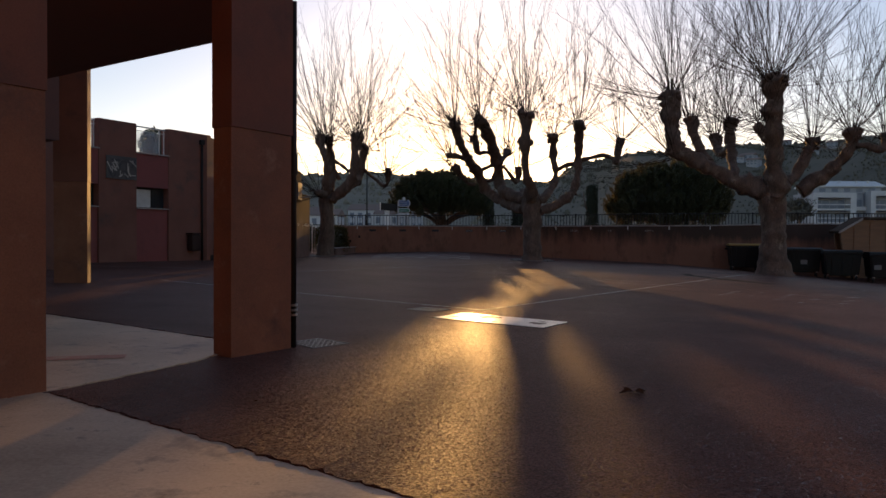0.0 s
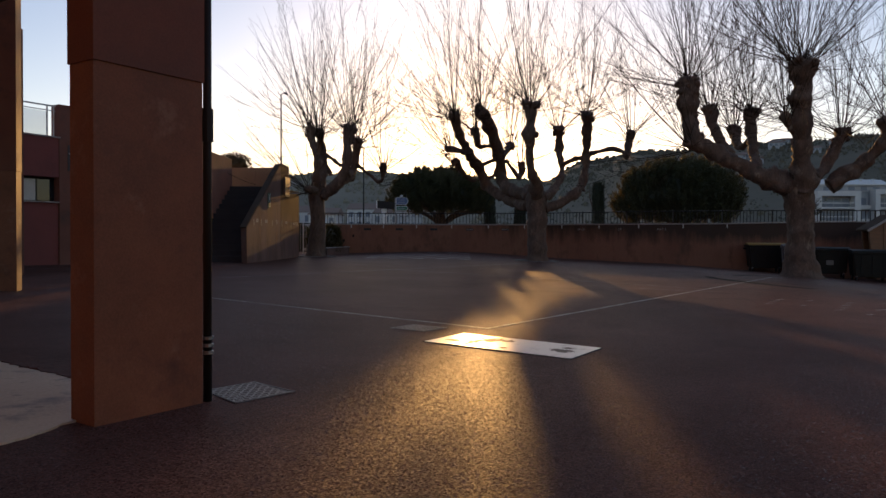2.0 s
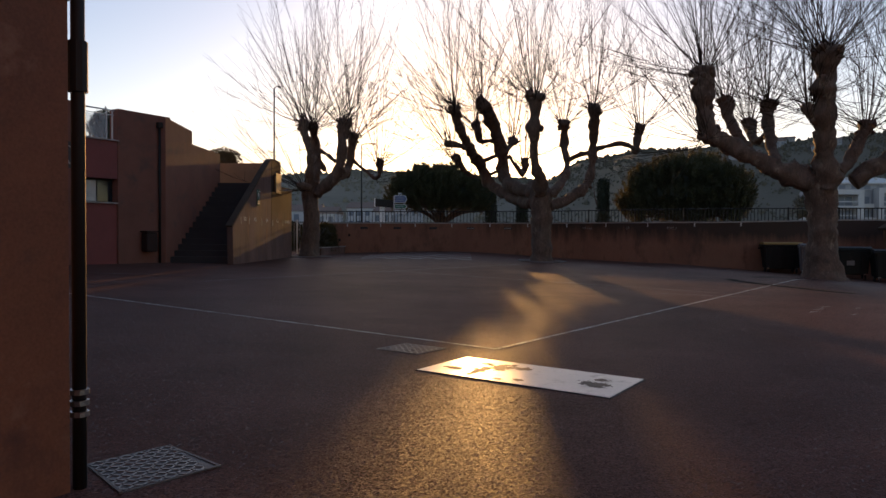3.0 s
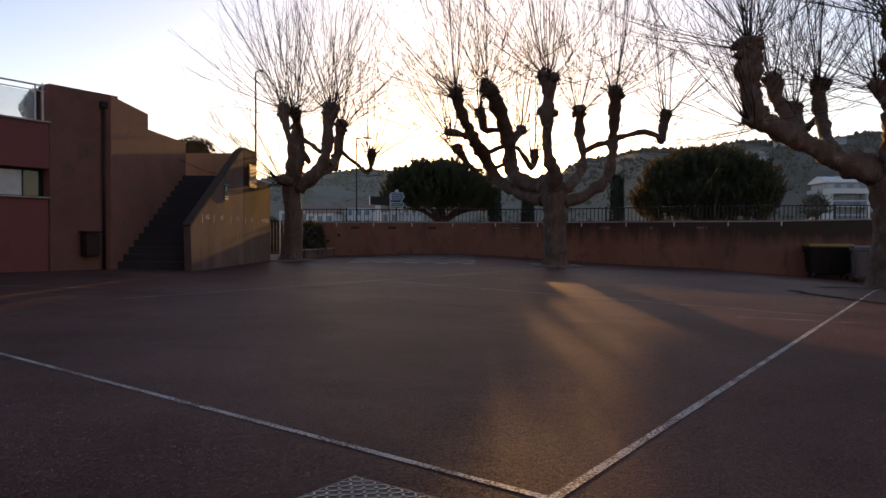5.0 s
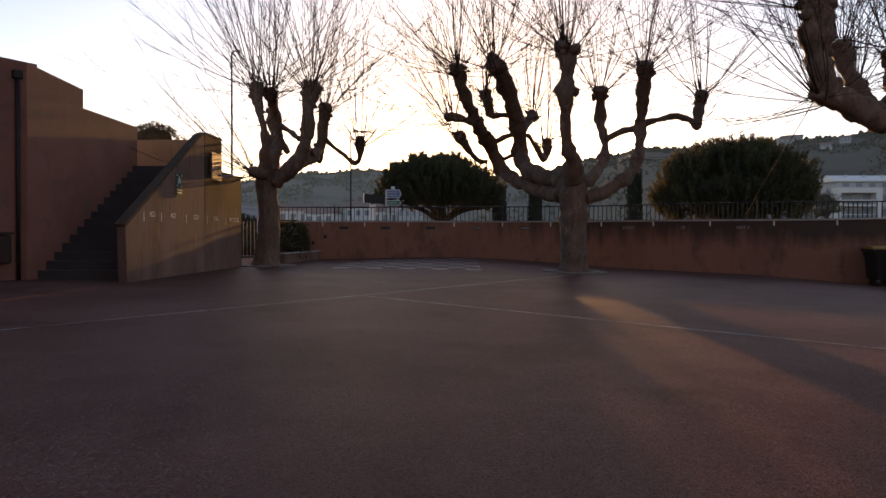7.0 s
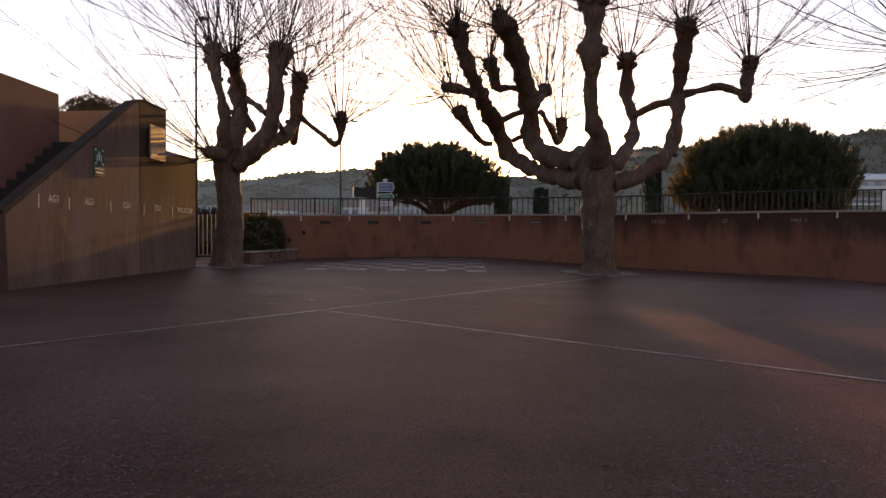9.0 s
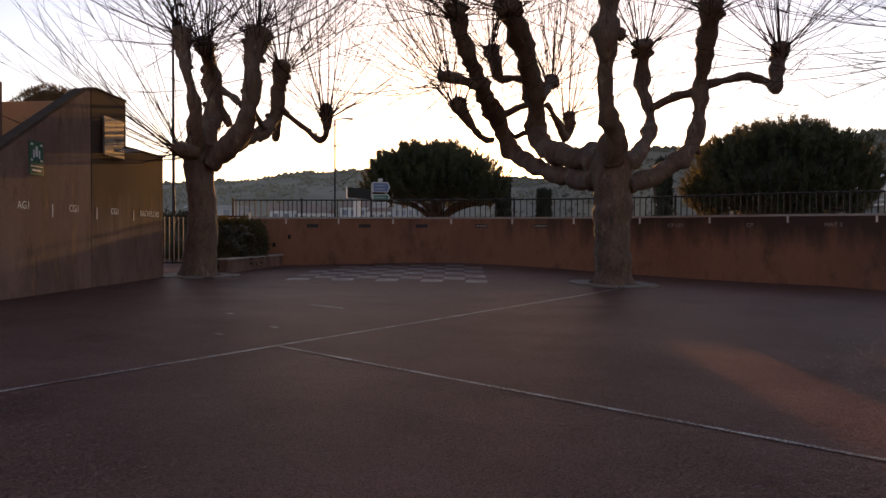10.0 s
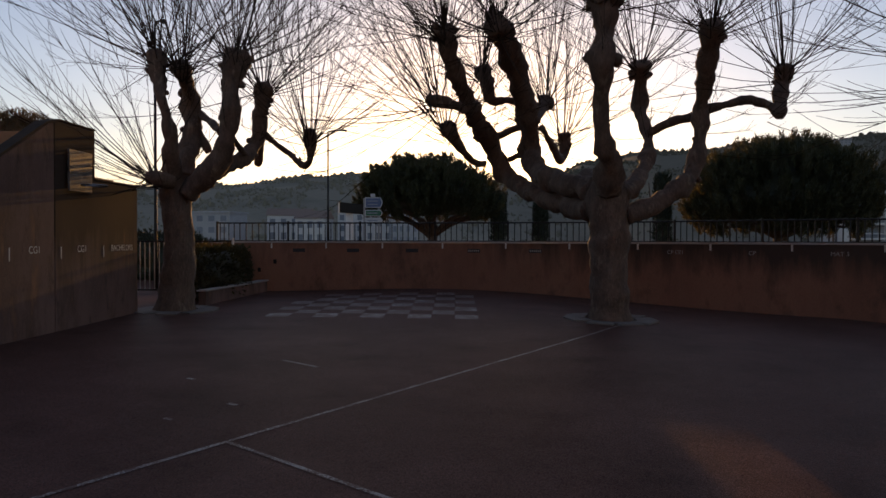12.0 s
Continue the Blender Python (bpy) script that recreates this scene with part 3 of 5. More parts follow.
for a, b in [(-2.84, -1.69), (-5.23, -4.08), (-7.62, -6.47), (-10.01, -8.86)]:
    part("lower_panel", wbox(a + 0.004, b - 0.004, -0.30, -0.06, -0.4, 1.74), RED_PANEL, hall, "faded red rendered panel")
    part("upper_panel", wbox(a + 0.004, b - 0.004, -0.30, -0.02, 2.40, 3.40), RED_PANEL, hall, "faded red rendered panel")
    part("ledge", wbox(a - 0.02, b + 0.02, -0.32, 0.03, 3.404, 3.44), COPING, hall, "thin pale ledge")
    win = part("window", wbox(a + 0.004, b - 0.004, -0.32, -0.24, 1.744, 2.396), DARK_METAL, hall, "low strip window in a dark frame")
    part("pane", wbox(a + 0.03, (a + b) / 2 + 0.08, -0.235, -0.225, 1.80, 2.34), SKY_PANE, win, "pane coloured pale for the sky it reflects")
    part("pane", wbox((a + b) / 2 + 0.12, b - 0.03, -0.235, -0.225, 1.80, 2.34), GLASS, win)
    part("sill", wbox(a + 0.004, b - 0.004, -0.30, 0.02, 1.742, 1.775), COPING, win, "pale window sill")
    part("glass_panel", wbox(a + 0.07, b - 0.24, -0.172, -0.160, 3.47, 4.08), HAZY_GLASS, hall, "hazy glass panel of the terrace railing")
    rail = part("railing", wbox(a + 0.004, b - 0.004, -0.18, -0.15, 4.215, 4.25), PALE_METAL, hall, "pale metal terrace railing")
    part("rail", wbox(a + 0.004, b - 0.004, -0.175, -0.155, 4.10, 4.12), PALE_METAL, rail)
    for s in (a + 0.05, b - 0.22, b - 0.05):
        part("post", wbox(s - 0.014, s + 0.014, -0.18, -0.15, 3.44, 4.22), PALE_METAL, rail)
part("back_wall", wbox(-11.25, 0.0, -6.0, -5.7, -0.4, 3.4), BROWN_WALL, hall)
part("terrace_floor", wbox(-11.25, 0.0, -5.7, -0.36, 3.1, 3.38), CONCRETE, hall)
part("rear_face", wbox(-11.25, 0.0, -0.62, -0.36, -0.4, 3.09), BROWN_WALL, hall)

mural = thing("wall_mural", W0 + WU * -3.35 + Vector((0, 0, 2.6)), "dark mural board with pale branching strokes on a pier", "mural")
part("board", wbox(-3.86, -2.86, 0.004, 0.03, 2.58, 3.25), MURAL, mural)
rnd = random.Random(4)
for i in range(26):
    s, z = rnd.uniform(-3.78, -2.94), rnd.uniform(2.66, 3.16)
    m = Matrix.Translation(W0 + WU * s + WN * 0.033 + Vector((0, 0, z))) @ FACE @ pose(0, 0, 0, 0, rnd.choice((0, 90, 60, 120, 35, 145)), 0)
    part("stroke", boxed(m, rnd.uniform(0.12, 0.32), 0.006, rnd.uniform(0.018, 0.04)), LETTER_DIM if i % 3 else BLACK_PAINT, mural)

wp = thing("wall_downpipe", W0 + WU * -0.2, "dark rainwater pipe with a hopper on the wall", "pipe")
pp = W0 + WU * -0.42 + WN * 0.06
part("pipe", tube(bmesh.new(), [Vector((pp.x, pp.y, z)) for z in (0.05, 2.0, 3.95)], [0.035] * 3, 10), DARK_METAL, wp, smooth=True)
part("hopper", wbox(-0.50, -0.34, 0.0, 0.12, 3.92, 4.08, 0.02), DARK_METAL, wp)

wb = thing("litter_bin", W0 + WU * -0.8 + WN * 0.2, "dark brown litter bin fixed to the brown wall", "bin")
part("bin_body", wbox(-1.02, -0.66, 0.03, 0.30, 0.44, 0.98, 0.06), BIN_BROWN, wb)
part("bin_lid", wbox(-1.04, -0.64, 0.02, 0.33, 0.984, 1.03, 0.015), BIN_BROWN, wb)
part("bracket", wbox(-0.9, -0.78, 0.0, 0.03, 0.5, 0.95), GREY_METAL, wb)

shrub = thing("terrace_shrub", (-9.95, 27.47, 3.38), "grey-green cone-shaped shrub on the roof terrace", "shrub")

# ---- outer stairs ----
stair = thing("outer_stairs", (-6.8, 27, 0.1), "concrete stairs between a brown wall and an ochre parapet", "stairs")
part("inner_wall", prism([(26.55, -0.3), (31.2, -0.3), (31.2, 3.72), (28.6, 3.74), (28.6, 4.14), (26.55, 4.24)], "x", -8.0, -7.752, 0.012), BROWN_WALL, stair, "brown rendered wall with a stepped top")
part("outer_wall", prism([(26.42, -0.3), (30.47, -0.3), (30.47, 3.42), (30.31, 3.38), (26.34, 1.14), (26.34, 1.0)], "x", -5.95, -5.78, 0.01), OCHRE_WALL, stair, "ochre concrete parapet sloping with the stairs")
part("end_block", prism([(30.485, -0.3), (33.44, -0.3), (33.44, 2.60), (31.76, 2.60), (31.76, 3.47), (30.63, 3.47), (30.485, 3.42)], "x", -5.97, -5.781, 0.01), OCHRE_STAINED, stair, "ochre concrete end block with dark run-off stains and a step in its top")
part("end_block_return", prism([(-8.6, -0.3), (-6.03, -0.3), (-6.03, 2.62), (-8.6, 2.62)], "y", 33.2, 33.42), OCHRE_WALL, stair)
part("landing_wall", prism([(-9.3, -0.3), (-7.78, -0.3), (-7.78, 2.72), (-6.03, 2.72), (-6.03, 3.47), (-9.3, 3.43)], "y", 31.62, 31.74, 0.01), PALE_OCHRE, stair, "pale ochre concrete parapet of the landing")
part("landing", boxed(pose(-6.9, 32.1, 2.6), 1.69, 1.85, 0.22), CONCRETE, stair)
for i in range(15):
    z = 0.12 + 2.59 * (i + 1) / 15
    y = 26.85 + 4.35 * i / 15
    part("step", boxed(pose(-6.876, y + 0.16, z - 0.24), 1.745, 0.32, 0.48, 0.006), DARK_STONE, stair)
part("coping", prism([(26.30, 1.145), (30.31, 3.385), (30.48, 3.425), (30.48, 3.46), (30.29, 3.42), (26.28, 1.185)], "x", -5.97, -5.776, 0.002), DARK_COPING, stair, "dark sloping coping")
part("coping", prism([(30.485, 3.425), (30.63, 3.475), (31.78, 3.475), (31.78, 3.505), (30.63, 3.505), (30.485, 3.455)], "x", -5.985, -5.776, 0.002), DARK_COPING, stair)
part("coping", prism([(31.765, 2.605), (33.47, 2.605), (33.47, 2.64), (31.765, 2.64)], "x", -5.985, -5.776, 0.002), DARK_COPING, stair)

board = thing("basketball_backboard", (-5.7, 31.05, 2.4), "weathered plywood backboard with a hoop on the end block", "backboard")
part("panel", boxed(pose(-5.70, 31.11, 2.70), 0.035, 0.73, 0.68, 0.006), PLY, board)
for y in (30.9, 31.26):
    part("batten", boxed(pose(-5.752, y, 2.70), 0.062, 0.06, 0.5), WOOD, board)
hoop = [Vector((-5.46 + 0.2 * math.cos(a), 31.11 + 0.2 * math.sin(a), 2.47)) for a in [2 * math.pi * i / 20 for i in range(21)]]
part("hoop", tube(bmesh.new(), hoop, [0.014] * 21, 6, cap=False), GREY_METAL, board, "grey iron hoop")

esign = thing("assembly_point_sign", (-5.77, 28.87, 1.85), "green and white assembly point sign on the wall", "sign")
part("plate", boxed(pose(-5.768, 28.87, 2.1), 0.012, 0.35, 0.5, 0.003), SIGN_GREEN, esign)
for dy, dz, a, b in [(0, 0.1, 0.05, 0.15), (-0.07, 0.06, 0.03, 0.12), (0.07, 0.06, 0.03, 0.12), (-0.12, 0.2, 0.05, 0.03), (0.12, 0.2, 0.05, 0.03), (-0.12, -0.03, 0.05, 0.03), (0.12, -0.03, 0.05, 0.03), (0, -0.12, 0.3, 0.012), (0, -0.18, 0.22, 0.025)]:
    part("mark", boxed(pose(-5.760, 28.87 + dy, 2.1 + dz), 0.006, a, b), SIGN_WHITE, esign)


def lettering(text, m, size, mat, label, group):
    """Painted letters; x of m runs along the words."""
    cu = bpy.data.curves.new("lettering", "FONT")
    cu.body, cu.size, cu.extrude = text, size, 0.0003
    cu.align_x, cu.align_y = "CENTER", "CENTER"
    tmp = bpy.data.objects.new("lettering_source", cu)
    scene.collection.objects.link(tmp)
    bpy.context.view_layer.update()
    me = bpy.data.meshes.new_from_object(tmp.evaluated_get(bpy.context.evaluated_depsgraph_get()))
    bpy.data.objects.remove(tmp)
    me.transform(m)
    me.materials.clear()
    bm = bmesh.new()
    bm.from_mesh(me)
    word = thing("painted_word", m.translation, label, "lettering", group)
    left = set(bm.faces)
    while left:                    # each letter is a piece of its own
        todo = [left.pop()]
        piece = []
        while todo:
            f = todo.pop()
            piece.append([v.co.copy() for v in f.verts])
            for v in f.verts:
                for g in v.link_faces:
                    if g in left:
                        left.discard(g)
                        todo.append(g)
        one = bmesh.new()
        for cs in piece:
            one.faces.new([one.verts.new(c) for c in cs])
        bmesh.ops.remove_doubles(one, verts=one.verts, dist=1e-5)
        part("letter", one, mat, word)
    bm.free()
    return word


for text, y in [("AG1", 27.52), ("AG1", 28.58), ("CG1", 29.93), ("CG1", 31.31), ("BACHELORS", 32.78)]:
    lettering(text, pose(-5.7792, y, 1.40, 90, 0, 90), 0.16, LETTER, "white class name painted on the ochre wall", "class names on the stair wall")
for y in (27.12, 27.95, 29.31, 30.66, 32.06):
    tagged(link_mesh("painted_tick", boxed(pose(-5.7794, y, 1.35), 0.001, 0.025, 0.2), LETTER), "white tick painted on the ochre wall", "marking", "ticks on the stair wall")

# ---- far yard wall ----
WALL_LINE = [(-6.3, 39.2), (-4.9, 39.15), (-3.0, 39.05), (-0.5, 38.85), (1.95, 38.5), (3.6, 38.12), (5.2, 37.35), (6.67, 36.35), (8.13, 35.35), (9.75, 34.6), (11.6, 34.15), (14.0, 33.9), (18.0, 33.8), (26.0, 33.8)]


def wall_points(off, step=0.5):
    """Points along the yard wall, moved off metres away from the yard."""
    pts, _ = along([(x, y, 0, 0) for x, y in WALL_LINE], step)
    out = []
    for i, p in enumerate(pts):
        d = (pts[min(i + 1, len(pts) - 1)] - pts[max(i - 1, 0)]).normalized()
        out.append(Vector((p.x - d.y * off, p.y + d.x * off, 0)))
    return out


def wall_top(x):
    return 1.46 + 0.10 * smooth_step(10, 16, x)


def curved_wall(off0, off1, low, high, step=0.5):
    A, B = wall_points(off0, step), wall_points(off1, step)
    bm = bmesh.new()
    rows = []
    for a, b in zip(A, B):
        rows.append([bm.verts.new((a.x, a.y, low(a))), bm.verts.new((a.x, a.y, high(a))), bm.verts.new((b.x, b.y, high(a))), bm.verts.new((b.x, b.y, low(a)))])
    for r0, r1 in zip(rows, rows[1:]):
        for k in range(4):
            bm.faces.new((r0[k], r1[k], r1[(k + 1) % 4], r0[(k + 1) % 4]))
    bm.faces.new(rows[0])
    bm.faces.new(list(reversed(rows[-1])))
    bmesh.ops.recalc_face_normals(bm, faces=bm.faces)
    return bm


structure("wall_yard", curved_wall(0, 0.25, lambda p: -1.2, lambda p: wall_top(p.x)), YARD_WALL, "curved orange-rendered yard wall with damp stains", "wall")
structure("trim_coping", curved_wall(-0.03, 0.28, lambda p: wall_top(p.x) + 0.003, lambda p: wall_top(p.x) + 0.05), COPING, "pale coping along the yard wall", "coping")
structure("street_terrace", curved_wall(0.28, 40.0, lambda p: -1.2, lambda p: 1.30, 1.0), GRAVEL, "raised street behind the yard wall", "street")

# pale brackets and class names along the wall
def wall_at(x):
    pts = wall_points(0, 0.1)
    i = min(range(1, len(pts) - 1), key=lambda k: abs(pts[k].x - x))
    d = (pts[i + 1] - pts[i - 1]).normalized()
    return pts[i], math.degrees(math.atan2(d.y, d.x))


for x in (-4.5, -3.05, -1.45, 0.2, 1.92, 3.57, 5.17, 6.67, 8.13, 9.75, 11.4):
    p, a = wall_at(x)
    m = pose(p.x, p.y, wall_top(x) - 0.07, 0, 0, a) @ pose(0, -0.012, 0)
    tagged(link_mesh("wall_tick", boxed(m, 0.045, 0.012, 0.15, 0.002), LETTER), "short white tick at the top of the yard wall", "marking", "ticks on the yard wall")
for text, x in [("CP CE1", 5.95), ("CP", 7.4), ("MAT 3", 8.95)]:
    p, a = wall_at(x)
    m = pose(p.x, p.y, wall_top(x) - 0.2, 0, 0, a) @ pose(0, -0.006, 0, 90, 0, 0)
    lettering(text, m, 0.13, LETTER_DIM, "white class name on a dark band of the yard wall", "class names on the yard wall")
for x in (-3.75, -2.25, -0.6, 1.05, 2.75, 4.4):
    p, a = wall_at(x)
    t = thing("name_plate", (p.x, p.y - 0.02, wall_top(x) - 0.2), "dark name plate with worn white writing on the yard wall", "plate", "name plates on the yard wall")
    base = pose(p.x, p.y, wall_top(x) - 0.2, 0, 0, a)
    part("plate", boxed(base @ pose(0, -0.012, 0), 0.34, 0.014, 0.10), BLACK_PAINT, t)
    if x > 0:
        for k in range(6):
            part("bar", boxed(base @ pose(-0.13 + 0.052 * k, -0.0195, 0), 0.034, 0.002, 0.05), LETTER_DIM, t, "worn writing")

# two dark blocks stand for the shade inside small holes low in the yard wall
for x, z in ((-4.49, 0.94), (-4.90, 0.71)):
    p, a = wall_at(x)
    tagged(link_mesh("hole_shade", boxed(pose(p.x, p.y, z, 0, 0, a) @ pose(0, -0.002, 0), 0.09, 0.02, 0.12, 0.003), DARK_METAL), "small dark block for the shade of a hole in the yard wall", "drain", "drain holes in the yard wall")

# railing behind the wall
fence = thing("street_railing", (2, 39, 1.3), "long dark iron railing along the street behind the wall", "railing")
rp = wall_points(0.55, 0.145)
for z, r in ((2.03, 0.022), (1.52, 0.016)):
    part("rail", tube(bmesh.new(), [Vector((p.x, p.y, z + 0.02 * smooth_step(10, 16, p.x))) for p in rp[::4]], [r] * len(rp[::4]), 5), DARK_METAL, fence)
bar_me = bpy.data.meshes.new("bar")
bm = boxed(pose(0, 0, 0), 0.023, 0.023, 0.52)
bm.to_mesh(bar_me)
bm.free()
bar_me.materials.append(DARK_METAL)
for i, p in enumerate(rp[:290]):
    o = new("post" if i % 14 == 0 else "bar", bar_me)
    o.parent = fence
    big = i % 14 == 0
    o.matrix_basis = Matrix.Translation(Vector((p.x, p.y, 1.69 if big else 1.775)) - Vector((2, 39, 1.3))) @ Matrix.Diagonal((2.2, 2.2, 1.5, 1) if big else (1, 1, 1, 1))

# low wall, gate bars and hedge at the wall's end
low = thing("low_wall", (-4.9, 36.6, 0.1), "low ochre kerb wall in front of a hedge", "wall")
part("wall_body", prism([(-4.62, 38.95), (-4.95, 35.0), (-5.12, 35.0), (-4.82, 38.95)], "z", -0.1, 0.40, 0.01), OCHRE_WALL, low)
part("cap", prism([(-4.58, 38.98), (-4.92, 34.96), (-5.15, 34.96), (-4.85, 38.98)], "z", 0.403, 0.44, 0.008), COPING, low)
gate = thing("metal_gate", (-6.4, 37.6, 0.1), "grey metal bar gate with pale posts beside the stairs' end block", "gate")
for z in (0.22, 1.50):
    part("rail", boxed(pose(-6.6, 38.0, z), 2.6, 0.03, 0.04), DARK_METAL, gate)
for i in range(21):
    part("bar", boxed(pose(-7.88 + i * 0.128, 38.0, 0.86), 0.022, 0.022, 1.26), GREY_METAL, gate)
for x in (-7.92, -6.6, -5.28):
    part("post", boxed(pose(x, 38.0, 0.8), 0.05, 0.05, 1.6), PALE_METAL, gate)

# ---- markings on the ground ----
court = thing("court_lines", (0.8, 12.3, 0), "worn white court lines painted on the asphalt", "marking", kind="structure")
V0 = (0.82, 12.40)
ribbon(V0, (-5.2, 16.68), 0.043, 0.004, WHITE_LINE, "near_line", court, 0.2)
ribbon(V0, (10.6, 27.0), 0.046, 0.0045, WHITE_LINE, "side_line", court, 0.2)
ribbon((5.45, 19.2), (-1.18, 24.66), 0.044, 0.005, MID_LINE, "centre_line", court, 0.2)
ribbon((-4.2, 19.6), (3.85, 33.0), 0.046, 0.0055, MID_LINE, "far_line", court, 0.2)
for a, b in [((4.05, 18.99), (5.33, 18.57)), ((-1.62, 28.3), (-1.09, 27.88)), ((-2.38, 27.05), (-2.28, 26.98)), ((-1.92, 25.32), (-1.83, 25.26)), ((-1.55, 25.9), (-1.46, 25.84)), ((-9.5, 21.5), (-5.4, 21.2))]:
    ribbon(a, b, 0.05, 0.004, MID_LINE, "faint_line", court, 0.3)
rungs = thing("ground_marking", (6.4, 16.4, gz(6.4, 16.4)), "worn white rungs of a painted playground game", "marking")
for a, b in [((5.23, 16.17), (5.45, 16.31)), ((5.48, 16.57), (5.71, 16.72)), ((5.75, 16.95), (6.00, 17.11)), ((5.67, 15.93), (5.80, 16.04)), ((6.22, 16.87), (6.38, 17.00)), ((5.82, 15.28), (6.03, 15.40)), ((6.12, 15.68), (6.29, 15.79)), ((6.38, 16.12), (6.57, 16.25)), ((6.67, 16.56), (6.89, 16.71)), ((6.50, 15.45), (6.76, 15.59)), ((5.98, 14.73), (6.10, 14.82)), ((7.27, 16.61), (7.56, 16.77)), ((6.62, 14.70), (6.84, 14.81)), ((7.01, 15.27), (7.23, 15.40)), ((7.50, 16.11), (7.83, 16.28))]:
    ribbon(a, b, 0.05, 0.004, MID_LINE, "rung", rungs, 0.3)

chess = thing("painted_chessboard", (-0.7, 34.5, 0.1), "worn chessboard painted on the asphalt by the wall", "marking", kind="structure")
for i in range(9):
    for j in range(8):
        if (i + j) % 2 == 0 and not (i == 8 and j > 4):
            x, y = 1.05 - 0.465 * i, 33.05 + 0.56 * j
            ribbon((x - 0.2325, y), (x - 0.2325, y + 0.56), 0.455, 0.004, FAINT_LINE if (j == 0 and rnd.random() < 0.7) or rnd.random() < 0.15 else GHOST_PAINT, "square", chess)

# ---- plates let into the ground ----
def ground_plate(name, corners, h, mat, label, category, tread):
    cx = sum(c[0] for c in corners) / 4
    cy = sum(c[1] for c in corners) / 4
    z = gz(cx, cy)
    t = thing(name, (cx, cy, z), label, category)
    tilt = [gz(x + 1, y) - gz(x, y) for x, y in ((cx, cy),)][0]
    bm = prism([(c[0], c[1]) for c in corners], "z", z - 0.03, z + h, 0.003)
    for v in bm.verts:
        v.co.z += tilt * (v.co.x - cx)
    part("plate", bm, mat, t)
    if tread:
        a, b, c, d = [Vector((p[0], p[1], 0)) for p in corners]
        e1, e2 = (b - a), (d - a)
        bm = bmesh.new()
        k = 12
        ang = math.degrees(math.atan2(e1.y, e1.x))
        for i in range(k):
            for j in range(k):
                p = a + e1 * (i + 0.5) / k + e2 * (j + 0.5) / k
                box(bm, pose(p.x, p.y, z + h + 0.002 + tilt * (p.x - cx), 0, 0, ang + (45 if (i + j) % 2 else -45)), 0.031, 0.010, 0.005)
        tagged(part("tread_pattern", bm, TREAD_MARK, t, "raised tread marks"), kind="stuff")
        bm = bmesh.new()
        P = [Vector((p[0], p[1], z + h + tilt * (p[0] - cx))) for p in corners]
        for p, q in zip(P, P[1:] + P[:1]):
            d = (q - p).normalized()
            box(bm, Matrix.Translation((p + q) / 2) @ pose(0, 0, 0, 0, 0, math.degrees(math.atan2(d.y, d.x))), (q - p).length + 0.012, 0.012, 0.006)
        part("frame", bm, TREAD, t)
    return t


cover = thing("white_cover", (0.98, 11.32, gz(0.98, 11.32)), "white painted cover plate with dark stains on the asphalt", "cover")
c0, c1, c2, c3 = [Vector(c) for c in ((0.22, 11.39), (1.39, 10.66), (1.74, 11.24), (0.57, 11.97))]


def laid(corners, low, high, bevel=0.0):
    """A plate of four corners that follows the lie of the ground."""
    bm = prism([tuple(c) for c in corners], "z", low, high, bevel)
    for v in bm.verts:
        v.co.z += gz(v.co.x, v.co.y)
    return bm


part("plate", laid([c0, c1, c2, c3], -0.03, 0.008, 0.002), PLATE, cover)


def scuff(u, v, ru, rv, seed):
    """A patch, u along and v across the plate, where the white paint has flaked off in ragged islands."""
    d = (c1 - c0).normalized()
    n = Vector((-d.y, d.x))
    bm = bmesh.new()
    step = 0.008
    cells = {}

    def corner(i, j):
        if (i, j) not in cells:
            p = c0 + d * (u + i * step) + n * (v + j * step)
            cells[i, j] = bm.verts.new((p.x, p.y, gz(p.x, p.y) + 0.0092))
        return cells[i, j]

    a, b = int(1.4 * ru / step), int(1.4 * rv / step)
    for i in range(-a, a):
        for j in range(-b, b):
            p = Vector((i * step, j * step, seed * 3.7))
            fall = 1 - (i * step / ru) ** 2 - (j * step / rv) ** 2
            if 0 < u + i * step < 1.36 and 0.01 < v + j * step < 0.66 and fall + 1.1 * noise.noise(p * 16) + 0.7 * noise.noise(p * 45) > 0.3:
                bm.faces.new((corner(i, j), corner(i + 1, j), corner(i + 1, j + 1), corner(i, j + 1)))
    part("flaked_patch", bm, FLAKED, cover, "dark patch where the white paint is gone")


for k, (u, v, ru, rv) in enumerate([(0.34, 0.25, 0.06, 0.19), (0.44, 0.45, 0.08, 0.15), (0.56, 0.49, 0.07, 0.07), (0.16, 0.21, 0.08, 0.06), (0.28, 0.48, 0.07, 0.05), (0.59, 0.06, 0.05, 0.03), (0.72, 0.1, 0.06, 0.04), (1.16, 0.29, 0.12, 0.11), (1.17, 0.45, 0.06, 0.05)]):
    scuff(u, v, ru, rv, k + 1)
m0 = (c0 + c1 + c2 + c3) / 4
part("rim", laid([m0 + (c - m0) * 1.018 for c in (c0, c1, c2, c3)], -0.04, 0.004), DARK_METAL, cover, "dark rim round the plate")
ground_plate("manhole_cover", [(-0.16, 12.27), (0.17, 12.05), (0.40, 12.36), (0.06, 12.59)], 0.003, TREAD, "steel tread-plate manhole cover in the asphalt", "cover", True)
ground_plate("manhole_cover", [(-0.97, 9.25), (-0.70, 8.96), (-0.45, 9.27), (-0.75, 9.52)], 0.003, TREAD, "steel tread-plate manhole cover beside a pillar", "cover", True)

stripe = thing("painted_stripe", (-2.2, 8.2, gz(-2.2, 8.2)), "faded pink painted stripe on the concrete slab", "marking")
